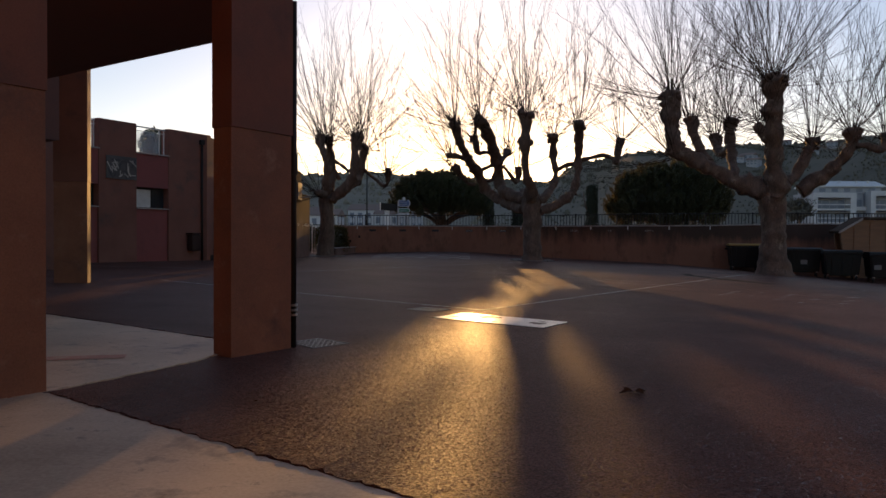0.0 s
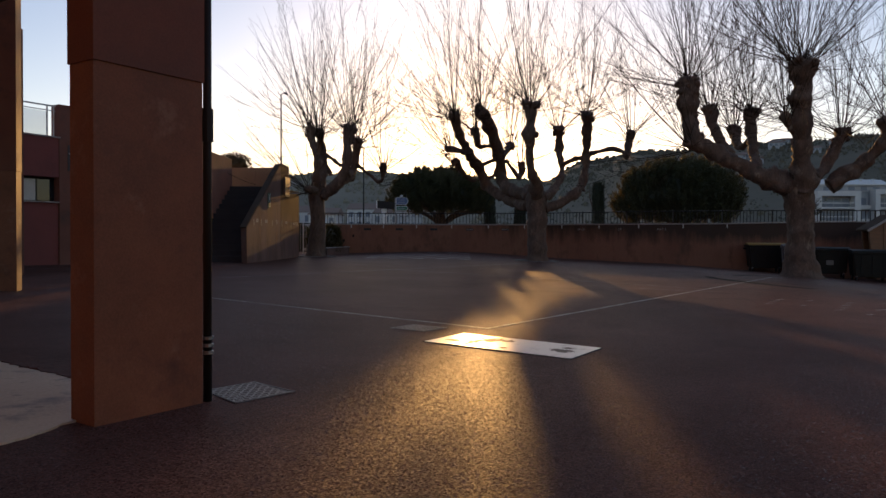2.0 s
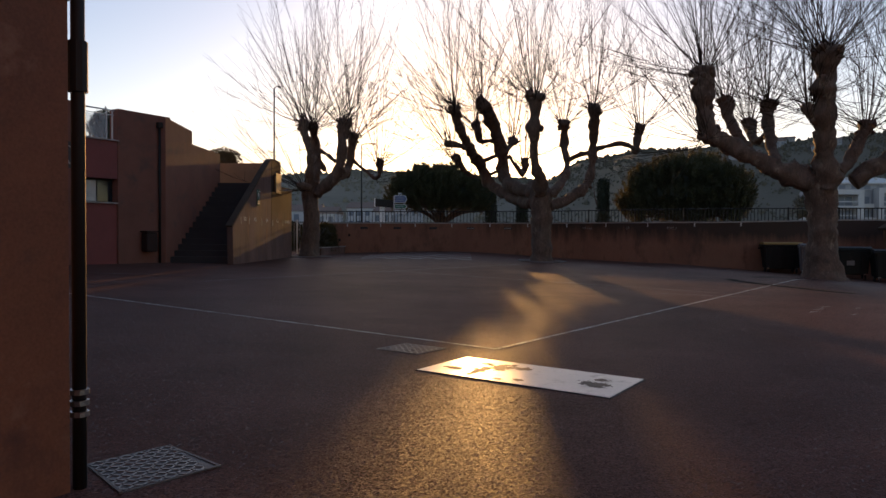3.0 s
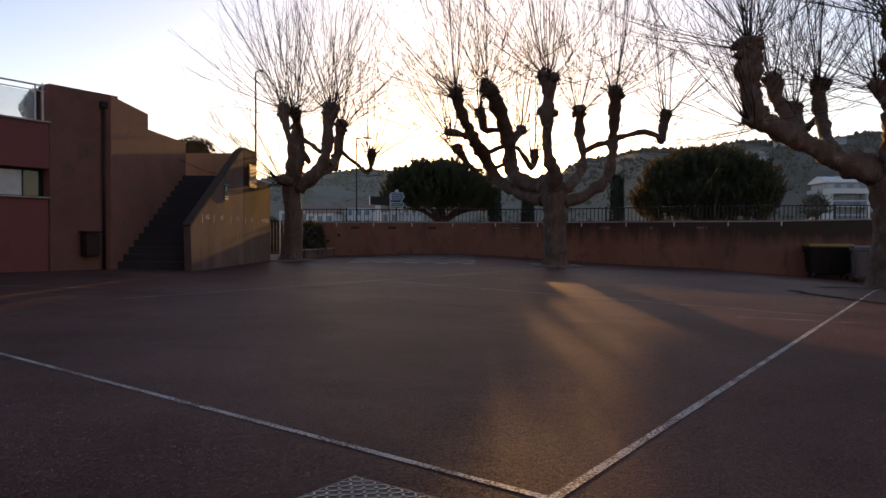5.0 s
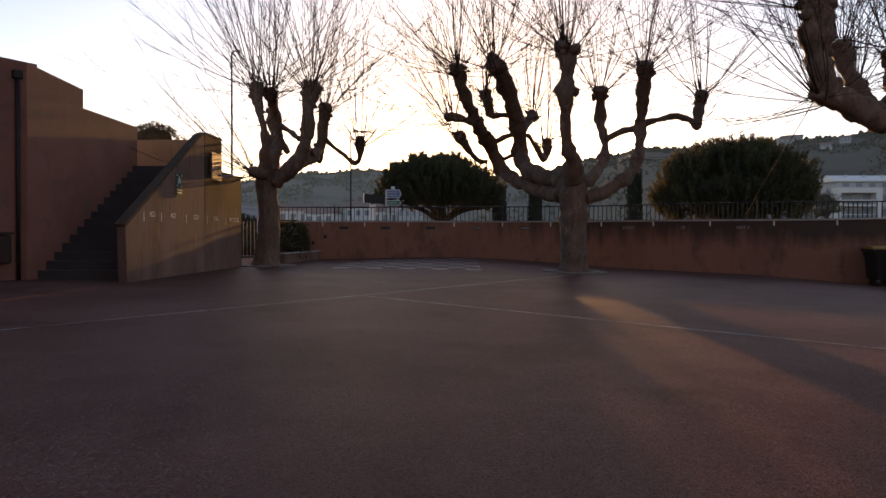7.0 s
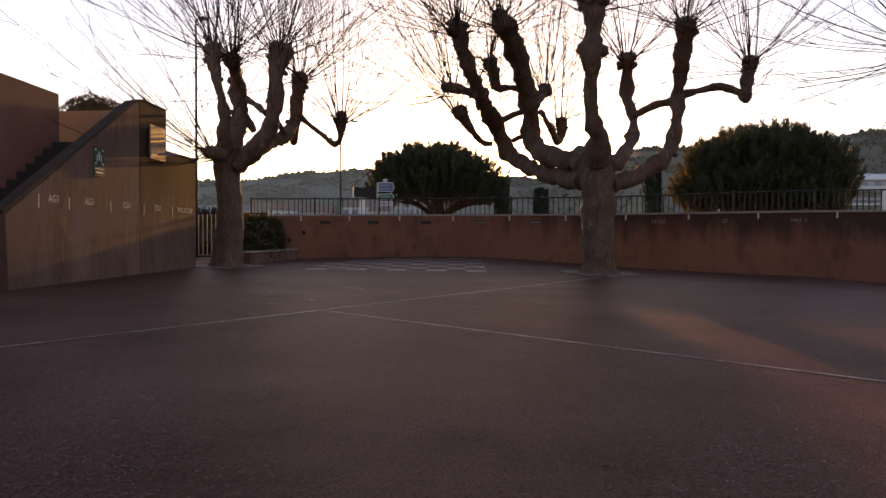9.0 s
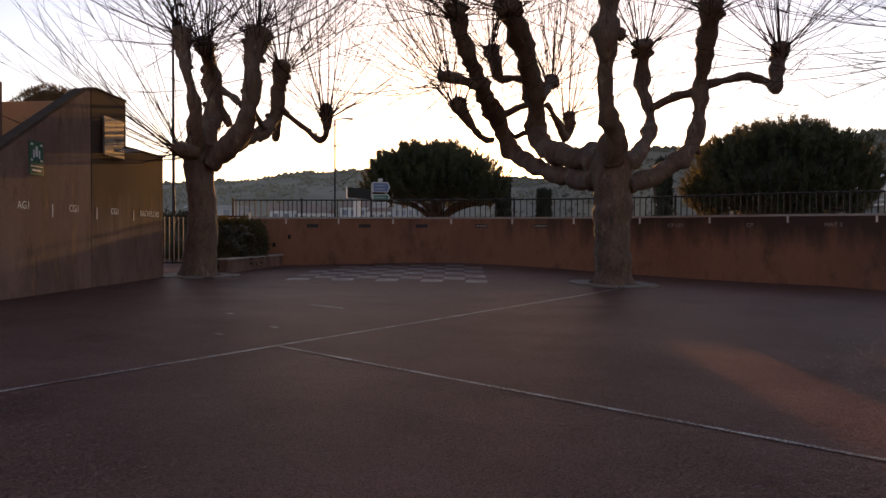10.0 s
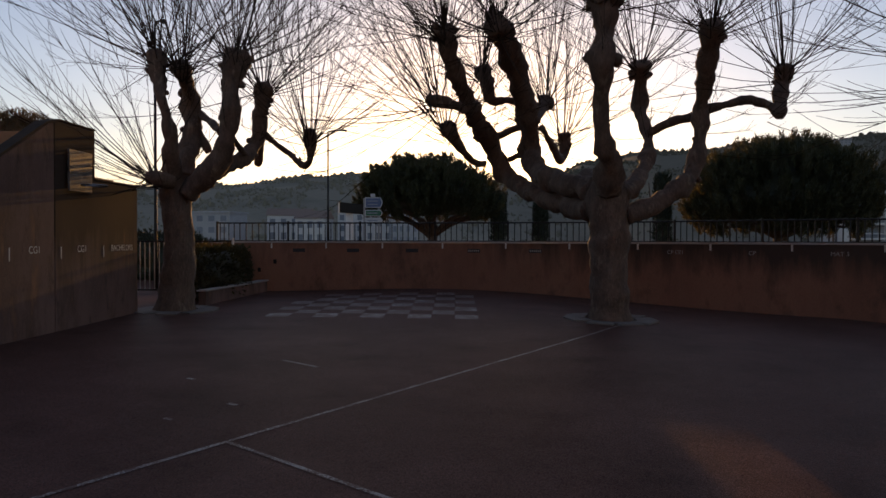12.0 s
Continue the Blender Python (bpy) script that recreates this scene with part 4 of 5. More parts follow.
ribbon((-2.75, 8.02), (-1.95, 8.32), 0.16, 0.014, PINK_PAINT, "stripe", stripe, 0.3)

# tree-pit slabs
for cx, cy, r in ((3.7, 33.57, 0.7), (-5.2, 33.9, 0.64)):
    k = 9
    ring = thing("tree_pit_edge", (cx, cy, gz(cx, cy)), "flat stone edging round a tree trunk", "edging", "tree pit edgings")
    for i in range(k):
        a = 2 * math.pi * (i + rnd.uniform(-0.15, 0.15)) / k
        x, y = cx + r * math.cos(a), cy + r * math.sin(a)
        part("stone", boxed(pose(x, y, gz(x, y) + 0.004, rnd.uniform(-2, 2), rnd.uniform(-2, 2), math.degrees(a) + 90), 0.62 * r + rnd.uniform(0, 0.1), 0.42, 0.05, 0.01), WORN_STONE, ring)


def litter(at, size, label, seed):
    """A crumpled dry leaf."""
    r = random.Random(seed)
    bm = bmesh.new()
    k, z0 = 9, gz(at[0], at[1])
    mid = bm.verts.new((at[0], at[1], z0 + size * 0.12))
    rim = []
    for i in range(k * 2):
        a = math.pi * i / k
        rr = size * (0.5 if i % 2 else 0.28) * r.uniform(0.7, 1.2)
        rim.append(bm.verts.new((at[0] + rr * math.cos(a), at[1] + rr * 0.7 * math.sin(a), z0 + 0.006 + size * r.uniform(0.0, 0.24))))
    for i in range(k * 2):
        bm.faces.new((mid, rim[i], rim[(i + 1) % (k * 2)]))
    bmesh.ops.solidify(bm, geom=bm.faces, thickness=0.003)
    return tagged(link_mesh("dry_leaf", bm, LEAF_DRY), label, "leaf", "fallen leaves")


def crack(points, width, seed):
    """A tarred crack that wanders over the asphalt."""
    r = random.Random(seed)
    t = thing("asphalt_crack", (*points[0], gz(*points[0])), "dark tarred crack in the asphalt", "crack", "cracks in the asphalt")
    path = []
    for a, b in zip(points, points[1:]):
        a, b = Vector(a), Vector(b)
        k = max(2, int((b - a).length / 0.12))
        path += [a.lerp(b, i / k) + Vector((r.gauss(0, 0.02), r.gauss(0, 0.02))) for i in range(k)]
    path.append(Vector(points[-1]))
    bm = bmesh.new()
    rows = []
    for i, p in enumerate(path):
        d = (path[min(i + 1, len(path) - 1)] - path[max(i - 1, 0)]).normalized()
        s = Vector((-d.y, d.x)) * width * r.uniform(0.25, 0.6) * (0.3 if i in (0, len(path) - 1) else 1)
        rows.append([bm.verts.new((q.x, q.y, gz(q.x, q.y) + 0.0052)) for q in (p + s, p - s)])
    for r0, r1 in zip(rows, rows[1:]):
        bm.faces.new((r0[0], r1[0], r1[1], r0[1]))
    part("tar_seam", bm, TAR, t)


crack([(7.21, 24.31), (7.06, 23.38), (7.28, 21.93), (7.58, 20.6), (7.9, 19.9)], 0.28, 1)
crack([(8.2, 25.3), (8.91, 25.64), (10.43, 26.46)], 0.26, 2)
litter((1.57, 7.5), 0.17, "curled dry brown leaf on the asphalt", 1)
for i in range(16):
    x, y = rnd.uniform(-1.5, 5), rnd.uniform(5, 30)
    litter((x, y), rnd.uniform(0.015, 0.03), "tiny dry leaf scrap on the asphalt", 10 + i)
for i in range(14):
    p = bp(rnd.uniform(-4.2, -2.4), rnd.uniform(-6.5, -1.0))
    litter((p.x, p.y), rnd.uniform(0.012, 0.022), "tiny dry leaf scrap on the concrete slab", 40 + i)


# ragged raised edge of the asphalt along the slabs
def asphalt_edge(name, a, b, seed):
    r = random.Random(seed)
    k = int((b - a).length / 0.035)
    bm = bmesh.new()
    rows = []
    for i in range(k + 1):
        p = a.lerp(b, i / k)
        q = p + BU * (r.gauss(0, 0.010) + 0.012 * noise.noise((p.x * 7, p.y * 7, 2.0)))
        far = p + BU * 0.4
        h = 0.0165 + r.uniform(-0.004, 0.003)
        rows.append([bm.verts.new((q.x, q.y, gz(q.x, q.y) - 0.01)), bm.verts.new((q.x, q.y, gz(q.x, q.y) + h)), bm.verts.new((far.x, far.y, gz(far.x, far.y) + 0.0005))])
    for r0, r1 in zip(rows, rows[1:]):
        bm.faces.new((r0[0], r1[0], r1[1], r0[1]))
        bm.faces.new((r0[1], r1[1], r1[2], r0[2]))
    bmesh.ops.recalc_face_normals(bm, faces=bm.faces)
    if sum(f.normal.z for f in bm.faces) < 0:
        bmesh.ops.reverse_faces(bm, faces=bm.faces)
    structure(name, bm, ASPHALT, "ragged raised edge of the asphalt beside the slab", "asphalt")


asphalt_edge("asphalt_edge_outer", bp(-2.42, -9.0), bp(-2.075, -0.14), 3)
asphalt_edge("asphalt_edge_inner", bp(-0.10, 0.25), bp(-0.05, 7.2), 4)

# ---- pollarded plane trees ----
def plane_tree(at, label):
    return thing("plane_tree", (at[0], at[1], gz(*at)), label, "tree", "pollarded plane trees")


twig_rnd = random.Random(11)


def shoots(tree, tip, lead, size, count):
    """A spray of long bare shoots from a pollard head, as one mesh."""
    r = twig_rnd
    V, Fc = [], []

    def stem(pts, radii):
        base = len(V)
        for i, p in enumerate(pts):
            d = (pts[min(i + 1, len(pts) - 1)] - pts[max(i - 1, 0)]).normalized()
            s = d.cross(Vector((0.3, 1, 0.1))).normalized()
            t = d.cross(s)
            for k in range(3):
                w = 2 * math.pi * k / 3
                V.append(tuple(p + (s * math.cos(w) + t * math.sin(w)) * radii[i]))
        for i in range(len(pts) - 1):
            for k in range(3):
                a, b = base + i * 3 + k, base + i * 3 + (k + 1) % 3
                Fc.append((a, b, b + 3, a + 3))

    axis = (lead * (0.35 if abs(lead.z) > 0.4 else 1.5) + Vector((0, 0, 1))).normalized()
    for n in range(int(count * 1.12)):
        a, spread = r.uniform(0, 2 * math.pi), abs(r.gauss(0, 0.72)) + 0.05
        if r.random() < 0.27:
            spread = r.uniform(0.8, 1.5)
        side = axis.orthogonal().normalized()
        d = (axis * math.cos(spread) + (Matrix.Rotation(a, 3, axis) @ side) * math.sin(spread)).normalized()
        length = size * r.uniform(0.64, 1.12) * (1 - 0.24 * min(spread, 1.2))
        p = tip + (Matrix.Rotation(a, 3, axis) @ side) * r.uniform(0, 0.16) + axis * r.uniform(-0.35, 0.06)
        pts, k = [p.copy()], 7
        bend = Vector((r.gauss(0, 0.025), r.gauss(0, 0.025), r.uniform(0.0, 0.075)))
        for i in range(k):
            d = (d + bend + Vector((r.gauss(0, 0.022), r.gauss(0, 0.022), r.gauss(0, 0.02)))).normalized()
            p = p + d * length / k
            pts.append(p.copy())
        r0 = r.uniform(0.0078, 0.016) * (0.55 + 0.08 * size)
        stem(pts, [r0 * (1 - 0.74 * i / k) for i in range(k + 1)])
        for j in range(r.randint(5, 10)):
            i = r.randint(2, k - 1)
            d2 = ((pts[i + 1] - pts[i]).normalized() + Vector((r.gauss(0, 0.33), r.gauss(0, 0.33), r.gauss(0.1, 0.22)))).normalized()
            q, ln, sub = pts[i].lerp(pts[i + 1], r.random()), length * r.uniform(0.1, 0.3), []
            for s in range(4):
                sub.append(q.copy())
                d2 = (d2 + Vector((r.gauss(0, 0.08), r.gauss(0, 0.08), 0.07))).normalized()
                q = q + d2 * ln / 3
            stem(sub, [0.0048, 0.0041, 0.0034, 0.0027])
    me = bpy.data.meshes.new("shoot_spray")
    me.from_pydata(V, [], Fc)
    tagged(part("shoot_spray", me, TWIG, tree, "long thin bare winter shoots"), kind="stuff")


def limb(tree, pts, head):
    """A limb (or, with head 0, the trunk) through x, y, z, radius; head 1 ends in a swollen pollard head with shoots."""
    P, R = along(pts, 0.09)
    bm = bmesh.new()
    sides = 22 if head == 0 else 14
    if head:
        R = [r * (1 + 0.16 * noise.noise(p * 1.9) + (0.22 * max(0, noise.noise(p * 3.1 + Vector((7, 3, 1)))))) for p, r in zip(P, R)]
    if head == 1:
        k = len(P)
        for i in range(k):
            d = (P[-1] - P[i]).length
            R[i] *= 1 + 0.22 * math.exp(-(d / 0.28) ** 2)
        lead = (P[-1] - P[-3]).normalized()
        P += [P[-1] + lead * 0.05, P[-1] + lead * 0.09]
        R += [R[-1] * 0.8, R[-1] * 0.35]
    if head:
        R = [r * 0.8 for r in R]
    tube(bm, P, R, sides, 0.2 if head == 0 else 0.5)
    name = "trunk" if head == 0 else "limb"
    if head == 1:
        tip, lead, w = P[-3], (P[-3] - P[-5]).normalized(), pts[-1][3] * 0.95
        # knuckles of old cuts on the head and along the limb
        r = twig_rnd
        for i in range(int(3 + len(P) * 0.2)):
            j = r.randint(len(P) // 4, len(P) - 3)
            a = r.uniform(0, 6.283)
            o = P[j] + Vector((math.cos(a), math.sin(a) * 0.6, r.uniform(-0.3, 0.3))) * R[j] * 0.85
            res = bmesh.ops.create_icosphere(bm, subdivisions=2, radius=R[j] * r.uniform(0.3, 0.5), matrix=Matrix.Translation(o))
            for v in res["verts"]:
                v.co += (v.co - o) * 0.6 * noise.noise(v.co * 11)
        for i in range(7):
            a = r.uniform(0, 6.283)
            o = tip - lead * r.uniform(-0.02, 0.5 * w + 0.25) + Vector((math.cos(a), math.sin(a), 0)) * w * r.uniform(0.75, 1.05)
            s = w * r.uniform(0.24, 0.42)
            res = bmesh.ops.create_icosphere(bm, subdivisions=2, radius=s, matrix=Matrix.Translation(o))
            for v in res["verts"]:
                v.co += (v.co - o) * 0.55 * noise.noise(v.co * 9)
        shoots(tree, tip, lead, 4.0 + 6.5 * w, int(24 + 95 * w))
        # a few stray shoots from lower down the limb
        i = max(1, int(len(P) * 0.55))
        if len(pts) > 4:
            shoots(tree, P[i] + Vector((0, 0, R[i] * 0.8)), (P[i] - P[0]).normalized(), 1.6, 6)
    part(name, bm, BARK, tree, "mottled grey-brown trunk" if head == 0 else "", True)


LABEL_CENTRAL = "bare pollarded plane tree with knotted heads before the wall"
LABEL_WESTERN = "bare pollarded plane tree beside the stairs' end block"
LABEL_EASTERN = "large bare pollarded plane tree beside the bins"
CENTRAL_TREE = plane_tree((3.69, 33.57), LABEL_CENTRAL)
limb(CENTRAL_TREE, [(3.69, 33.57, -0.22, 0.5), (3.69, 33.57, 0.21, 0.41), (3.65, 33.57, 0.94, 0.37), (3.66, 33.57, 1.85, 0.39), (3.64, 33.57, 2.41, 0.43), (3.63, 33.57, 2.75, 0.32)], 0)
limb(CENTRAL_TREE, [(3.32, 33.7, 2.15, 0.27), (2.9, 35.0, 2.37, 0.24), (2.45, 36.2, 2.66, 0.24), (1.99, 37.2, 3.06, 0.27), (1.72, 37.4, 3.46, 0.30), (1.49, 37.1, 3.85, 0.29), (1.3, 36.5, 4.1, 0.27), (1.09, 35.7, 4.29, 0.24), (0.91, 34.9, 4.46, 0.22), (0.73, 34.4, 4.79, 0.19), (0.55, 33.9, 5.14, 0.21), (0.44, 33.6, 5.47, 0.22), (0.37, 33.4, 5.75, 0.26)], 1)
limb(CENTRAL_TREE, [(0.98, 34.9, 4.39, 0.15), (0.52, 34.5, 4.44, 0.13), (0.22, 34.4, 4.52, 0.13), (0.06, 34.3, 4.5, 0.13)], 1)
limb(CENTRAL_TREE, [(1.31, 36.9, 3.44, 0.1), (0.99, 36.2, 3.42, 0.1), (0.72, 35.6, 3.65, 0.12), (0.51, 35.3, 3.9, 0.14), (0.36, 35.1, 4.05, 0.15)], 1)
limb(CENTRAL_TREE, [(3.39, 33.8, 2.6, 0.29), (3.02, 34.5, 2.74, 0.27), (2.65, 35.4, 2.95, 0.27), (2.48, 36.2, 3.27, 0.28), (2.4, 36.6, 3.68, 0.29), (2.37, 36.4, 4.13, 0.29), (2.28, 36, 4.53, 0.29), (2.11, 35.6, 4.91, 0.29), (1.9, 35.0, 5.28, 0.29), (1.75, 34.5, 5.56, 0.27), (1.56, 34, 5.78, 0.24), (1.42, 33.6, 5.87, 0.27)], 1)
limb(CENTRAL_TREE, [(2.1, 36.1, 4.81, 0.13), (1.77, 36.1, 4.84, 0.11), (1.44, 35.9, 4.79, 0.12), (1.32, 35.9, 5.17, 0.16), (1.21, 36, 5.53, 0.18)], 1)
limb(CENTRAL_TREE, [(2.31, 36.6, 4.34, 0.11), (1.97, 36.9, 4.27, 0.1), (1.6, 37.1, 4.13, 0.11)], 2)
limb(CENTRAL_TREE, [(2.47, 36.8, 3.68, 0.1), (2.19, 37.1, 3.67, 0.09), (1.96, 37.4, 3.6, 0.11)], 2)
limb(CENTRAL_TREE, [(2.45, 35.9, 4.33, 0.11), (2.69, 36.6, 4.69, 0.12), (2.85, 37.1, 5.02, 0.18)], 1)
limb(CENTRAL_TREE, [(2.6, 36.0, 4.19, 0.09), (3.02, 37, 3.84, 0.1), (3.35, 38, 3.66, 0.14), (3.46, 38.1, 3.98, 0.16), (3.44, 38.1, 4.3, 0.18)], 1)
limb(CENTRAL_TREE, [(3.41, 33.9, 2.66, 0.21), (3.33, 34.4, 2.9, 0.2), (3.28, 34.5, 2.97, 0.16)], 2)
limb(CENTRAL_TREE, [(3.57, 33.3, 2.56, 0.35), (3.54, 32.9, 2.97, 0.27), (3.32, 32.5, 3.39, 0.18), (3.23, 32.3, 3.88, 0.17), (3.21, 32.1, 4.35, 0.17), (3.2, 31.9, 4.74, 0.3), (3.22, 31.95, 4.98, 0.24), (3.25, 32.0, 5.3, 0.23), (3.24, 32.0, 5.6, 0.31), (3.22, 32.0, 5.88, 0.34)], 1)
limb(CENTRAL_TREE, [(3.85, 33.4, 2.43, 0.24), (4.27, 33.9, 2.72, 0.21), (4.66, 34.6, 3.2, 0.17), (4.87, 35.2, 3.76, 0.15), (4.86, 35.5, 4.18, 0.15), (4.83, 35.8, 4.75, 0.22), (4.81, 35.7, 5.18, 0.18), (4.76, 35.5, 5.53, 0.23)], 1)
limb(CENTRAL_TREE, [(4.88, 35.2, 3.94, 0.11), (5.25, 34.9, 4.12, 0.11), (5.64, 34.5, 4.17, 0.12)], 2)
limb(CENTRAL_TREE, [(3.95, 33.5, 2.05, 0.25), (4.62, 33.7, 2.31, 0.23), (5.13, 33.9, 2.59, 0.23), (5.52, 34.1, 3.0, 0.21), (5.66, 34.2, 3.57, 0.17), (5.68, 34.2, 4.09, 0.18), (5.68, 34.1, 4.54, 0.21), (5.62, 33.7, 5.03, 0.23), (5.58, 33.4, 5.4, 0.21), (5.54, 33.2, 5.76, 0.24)], 1)
limb(CENTRAL_TREE, [(5.78, 34.3, 4.29, 0.13), (6.22, 34.4, 4.39, 0.11), (6.63, 34.5, 4.52, 0.14), (7.01, 34.6, 4.52, 0.12), (7.27, 34.5, 4.39, 0.11), (7.33, 34.2, 4.15, 0.12), (7.45, 34.5, 4.59, 0.16), (7.56, 34.6, 4.97, 0.19), (7.58, 34.6, 5.24, 0.19)], 1)
WESTERN_TREE = plane_tree((-5.19, 33.9), LABEL_WESTERN)
limb(WESTERN_TREE, [(-5.24, 33.9, -0.15, 0.52), (-5.2, 33.9, 0.2, 0.4), (-5.14, 33.9, 0.75, 0.315), (-5.12, 33.9, 1.84, 0.28), (-5.18, 33.9, 2.48, 0.33), (-5.18, 33.9, 2.89, 0.28)], 0)
limb(WESTERN_TREE, [(-5.18, 33.7, 2.85, 0.25), (-5.06, 33.3, 3.42, 0.16), (-5.04, 33.1, 3.94, 0.14), (-5.09, 33.0, 4.28, 0.15), (-5.25, 33.2, 4.71, 0.18), (-5.29, 33.3, 5.21, 0.2)], 1)
limb(WESTERN_TREE, [(-5.02, 33.9, 2.83, 0.27), (-5.05, 34.3, 3.53, 0.25), (-5.12, 34.6, 4.11, 0.26), (-5.13, 34.6, 4.6, 0.26), (-5.09, 34.2, 4.94, 0.2), (-5.07, 33.9, 5.12, 0.2)], 1)
limb(WESTERN_TREE, [(-5.01, 34.7, 4.31, 0.11), (-4.57, 34.2, 4.05, 0.09), (-4.16, 33.6, 3.73, 0.1)], 2)
limb(WESTERN_TREE, [(-4.94, 34.5, 3.85, 0.11), (-4.8, 34.5, 3.61, 0.11), (-4.7, 34.5, 3.43, 0.08)], 2)
limb(WESTERN_TREE, [(-4.89, 33.8, 2.56, 0.29), (-4.41, 33.6, 2.89, 0.26), (-4.09, 33.4, 3.24, 0.24), (-3.92, 33.3, 3.68, 0.21), (-3.82, 33.2, 4.16, 0.24), (-3.8, 33.3, 4.73, 0.23), (-3.77, 33.4, 5.24, 0.25)], 1)
limb(WESTERN_TREE, [(-4.43, 33.8, 2.91, 0.21), (-4.11, 34.5, 3.22, 0.19), (-3.93, 35.1, 3.55, 0.2), (-3.85, 35.3, 4.03, 0.19), (-3.75, 35.2, 4.59, 0.2), (-3.7, 35.2, 5.0, 0.21)], 1)
limb(WESTERN_TREE, [(-3.9, 35.4, 3.77, 0.15), (-3.98, 35.8, 3.52, 0.13), (-4.07, 36, 3.32, 0.08)], 2)
limb(WESTERN_TREE, [(-3.92, 33.5, 3.63, 0.07), (-3.94, 34.2, 3.49, 0.07), (-3.96, 34.8, 3.37, 0.07)], 2)
limb(WESTERN_TREE, [(-3.74, 35.3, 3.96, 0.09), (-3.49, 35.5, 3.73, 0.08), (-3.22, 35.6, 3.54, 0.1), (-2.84, 35.3, 3.23, 0.1), (-2.62, 35.0, 3.34, 0.11), (-2.59, 34.9, 3.66, 0.15), (-2.58, 34.75, 3.9, 0.14)], 1)
limb(WESTERN_TREE, [(-5.14, 33.6, 2.73, 0.2), (-5.3, 33.4, 2.78, 0.17), (-5.47, 33.3, 2.82, 0.13)], 1)
EASTERN_TREE = plane_tree((11.53, 28.3), LABEL_EASTERN)
limb(EASTERN_TREE, [(11.55, 28.3, -0.47, 0.76), (11.54, 28.3, -0.12, 0.56), (11.53, 28.3, 0.25, 0.46), (11.52, 28.3, 0.85, 0.41), (11.5, 28.3, 1.68, 0.40), (11.44, 28.3, 2.5, 0.53), (11.4, 28.3, 3.04, 0.4)], 0)
limb(EASTERN_TREE, [(11.32, 28.3, 2.58, 0.48), (10.41, 28.3, 2.84, 0.37), (9.78, 28.4, 3.15, 0.32), (9.14, 28.5, 3.5, 0.31), (8.55, 28.5, 3.84, 0.31), (8.16, 28.5, 4.23, 0.29), (8.05, 28.6, 4.84, 0.34), (7.98, 28.6, 5.52, 0.34), (8.0, 28.6, 6.08, 0.34)], 1)
limb(EASTERN_TREE, [(8.38, 28.5, 3.92, 0.21), (8.06, 28.5, 3.96, 0.19), (7.87, 28.45, 3.97, 0.15)], 1)
limb(EASTERN_TREE, [(9.39, 28.7, 3.63, 0.19), (9.2, 29.0, 4.08, 0.18), (9.14, 29.4, 4.59, 0.2), (9.11, 29.8, 5.37, 0.25)], 1)
limb(EASTERN_TREE, [(10.41, 29.0, 3.18, 0.23), (10.73, 30.0, 3.79, 0.2), (10.9, 30.7, 4.56, 0.21), (10.94, 30.9, 5.16, 0.25), (10.96, 30.9, 5.51, 0.27)], 1)
limb(EASTERN_TREE, [(10.89, 30.8, 4.39, 0.13), (10.85, 31.6, 4.25, 0.15), (10.92, 32.2, 4.65, 0.22), (10.98, 32.5, 5.1, 0.24)], 1)
limb(EASTERN_TREE, [(11.47, 28.1, 2.51, 0.51), (11.31, 27.8, 3.31, 0.32), (11.16, 27.6, 3.98, 0.36), (11.06, 27.4, 4.63, 0.37), (10.98, 27.2, 5.38, 0.34), (10.95, 27.0, 5.93, 0.35), (10.92, 26.9, 6.25, 0.35)], 1)
limb(EASTERN_TREE, [(11.03, 27.6, 4.26, 0.2), (10.75, 27.5, 4.56, 0.16), (10.62, 27.5, 4.77, 0.16)], 1)
limb(EASTERN_TREE, [(10.92, 27.3, 5.64, 0.19), (10.75, 27.2, 6.01, 0.18), (10.72, 27.2, 6.27, 0.19)], 1)
limb(EASTERN_TREE, [(11.82, 28.2, 2.85, 0.3), (12.28, 28.4, 3.12, 0.22), (12.72, 28.6, 3.72, 0.21), (12.94, 28.7, 4.14, 0.23), (12.99, 28.7, 4.45, 0.24)], 1)
limb(EASTERN_TREE, [(12.35, 28.2, 2.61, 0.36), (13.11, 28, 3.13, 0.26), (13.52, 27.7, 3.68, 0.23), (13.71, 27.5, 4.13, 0.25), (13.7, 27.4, 4.61, 0.25)], 1)
limb(EASTERN_TREE, [(13.78, 27.5, 4.09, 0.15), (14.08, 27.2, 4.05, 0.13), (14.43, 27, 3.92, 0.15), (14.63, 27, 4.36, 0.19)], 1)


# ---- pines, cypresses and hedges ----
def leaf_blades(V, Fc, p, d, length, width, r):
    s = d.cross(Vector((r.gauss(0, 1), r.gauss(0, 1), r.gauss(0, 1)))).normalized() * width
    b = len(V)
    V.extend([tuple(p - s), tuple(p + s), tuple(p + d * length)])
    Fc.append((b, b + 1, b + 2))


def shouldered(n, p):
    """How far out a rounded form reaches along n; over p 2 its shoulders are fuller than a ball's."""
    return (math.hypot(n.x, n.y) ** p + abs(n.z) ** p) ** (-1 / p)


def blob(c, rx, ry, rz, seed, amp=0.18, sub=4, under=1.0, full=2.0):
    bm = bmesh.new()
    bmesh.ops.create_icosphere(bm, subdivisions=sub, radius=1)
    for v in bm.verts:
        n = v.co.normalized()
        k = 1 + amp * noise.noise(n * 2.2 + Vector((seed, 0, 0))) + 0.5 * amp * noise.noise(n * 6 + Vector((0, seed, 0)))
        k *= shouldered(n, full)
        v.co = Vector((c[0] + n.x * rx * k, c[1] + n.y * ry * k, c[2] + n.z * rz * k * (under if n.z < 0 else 1)))
    return bm


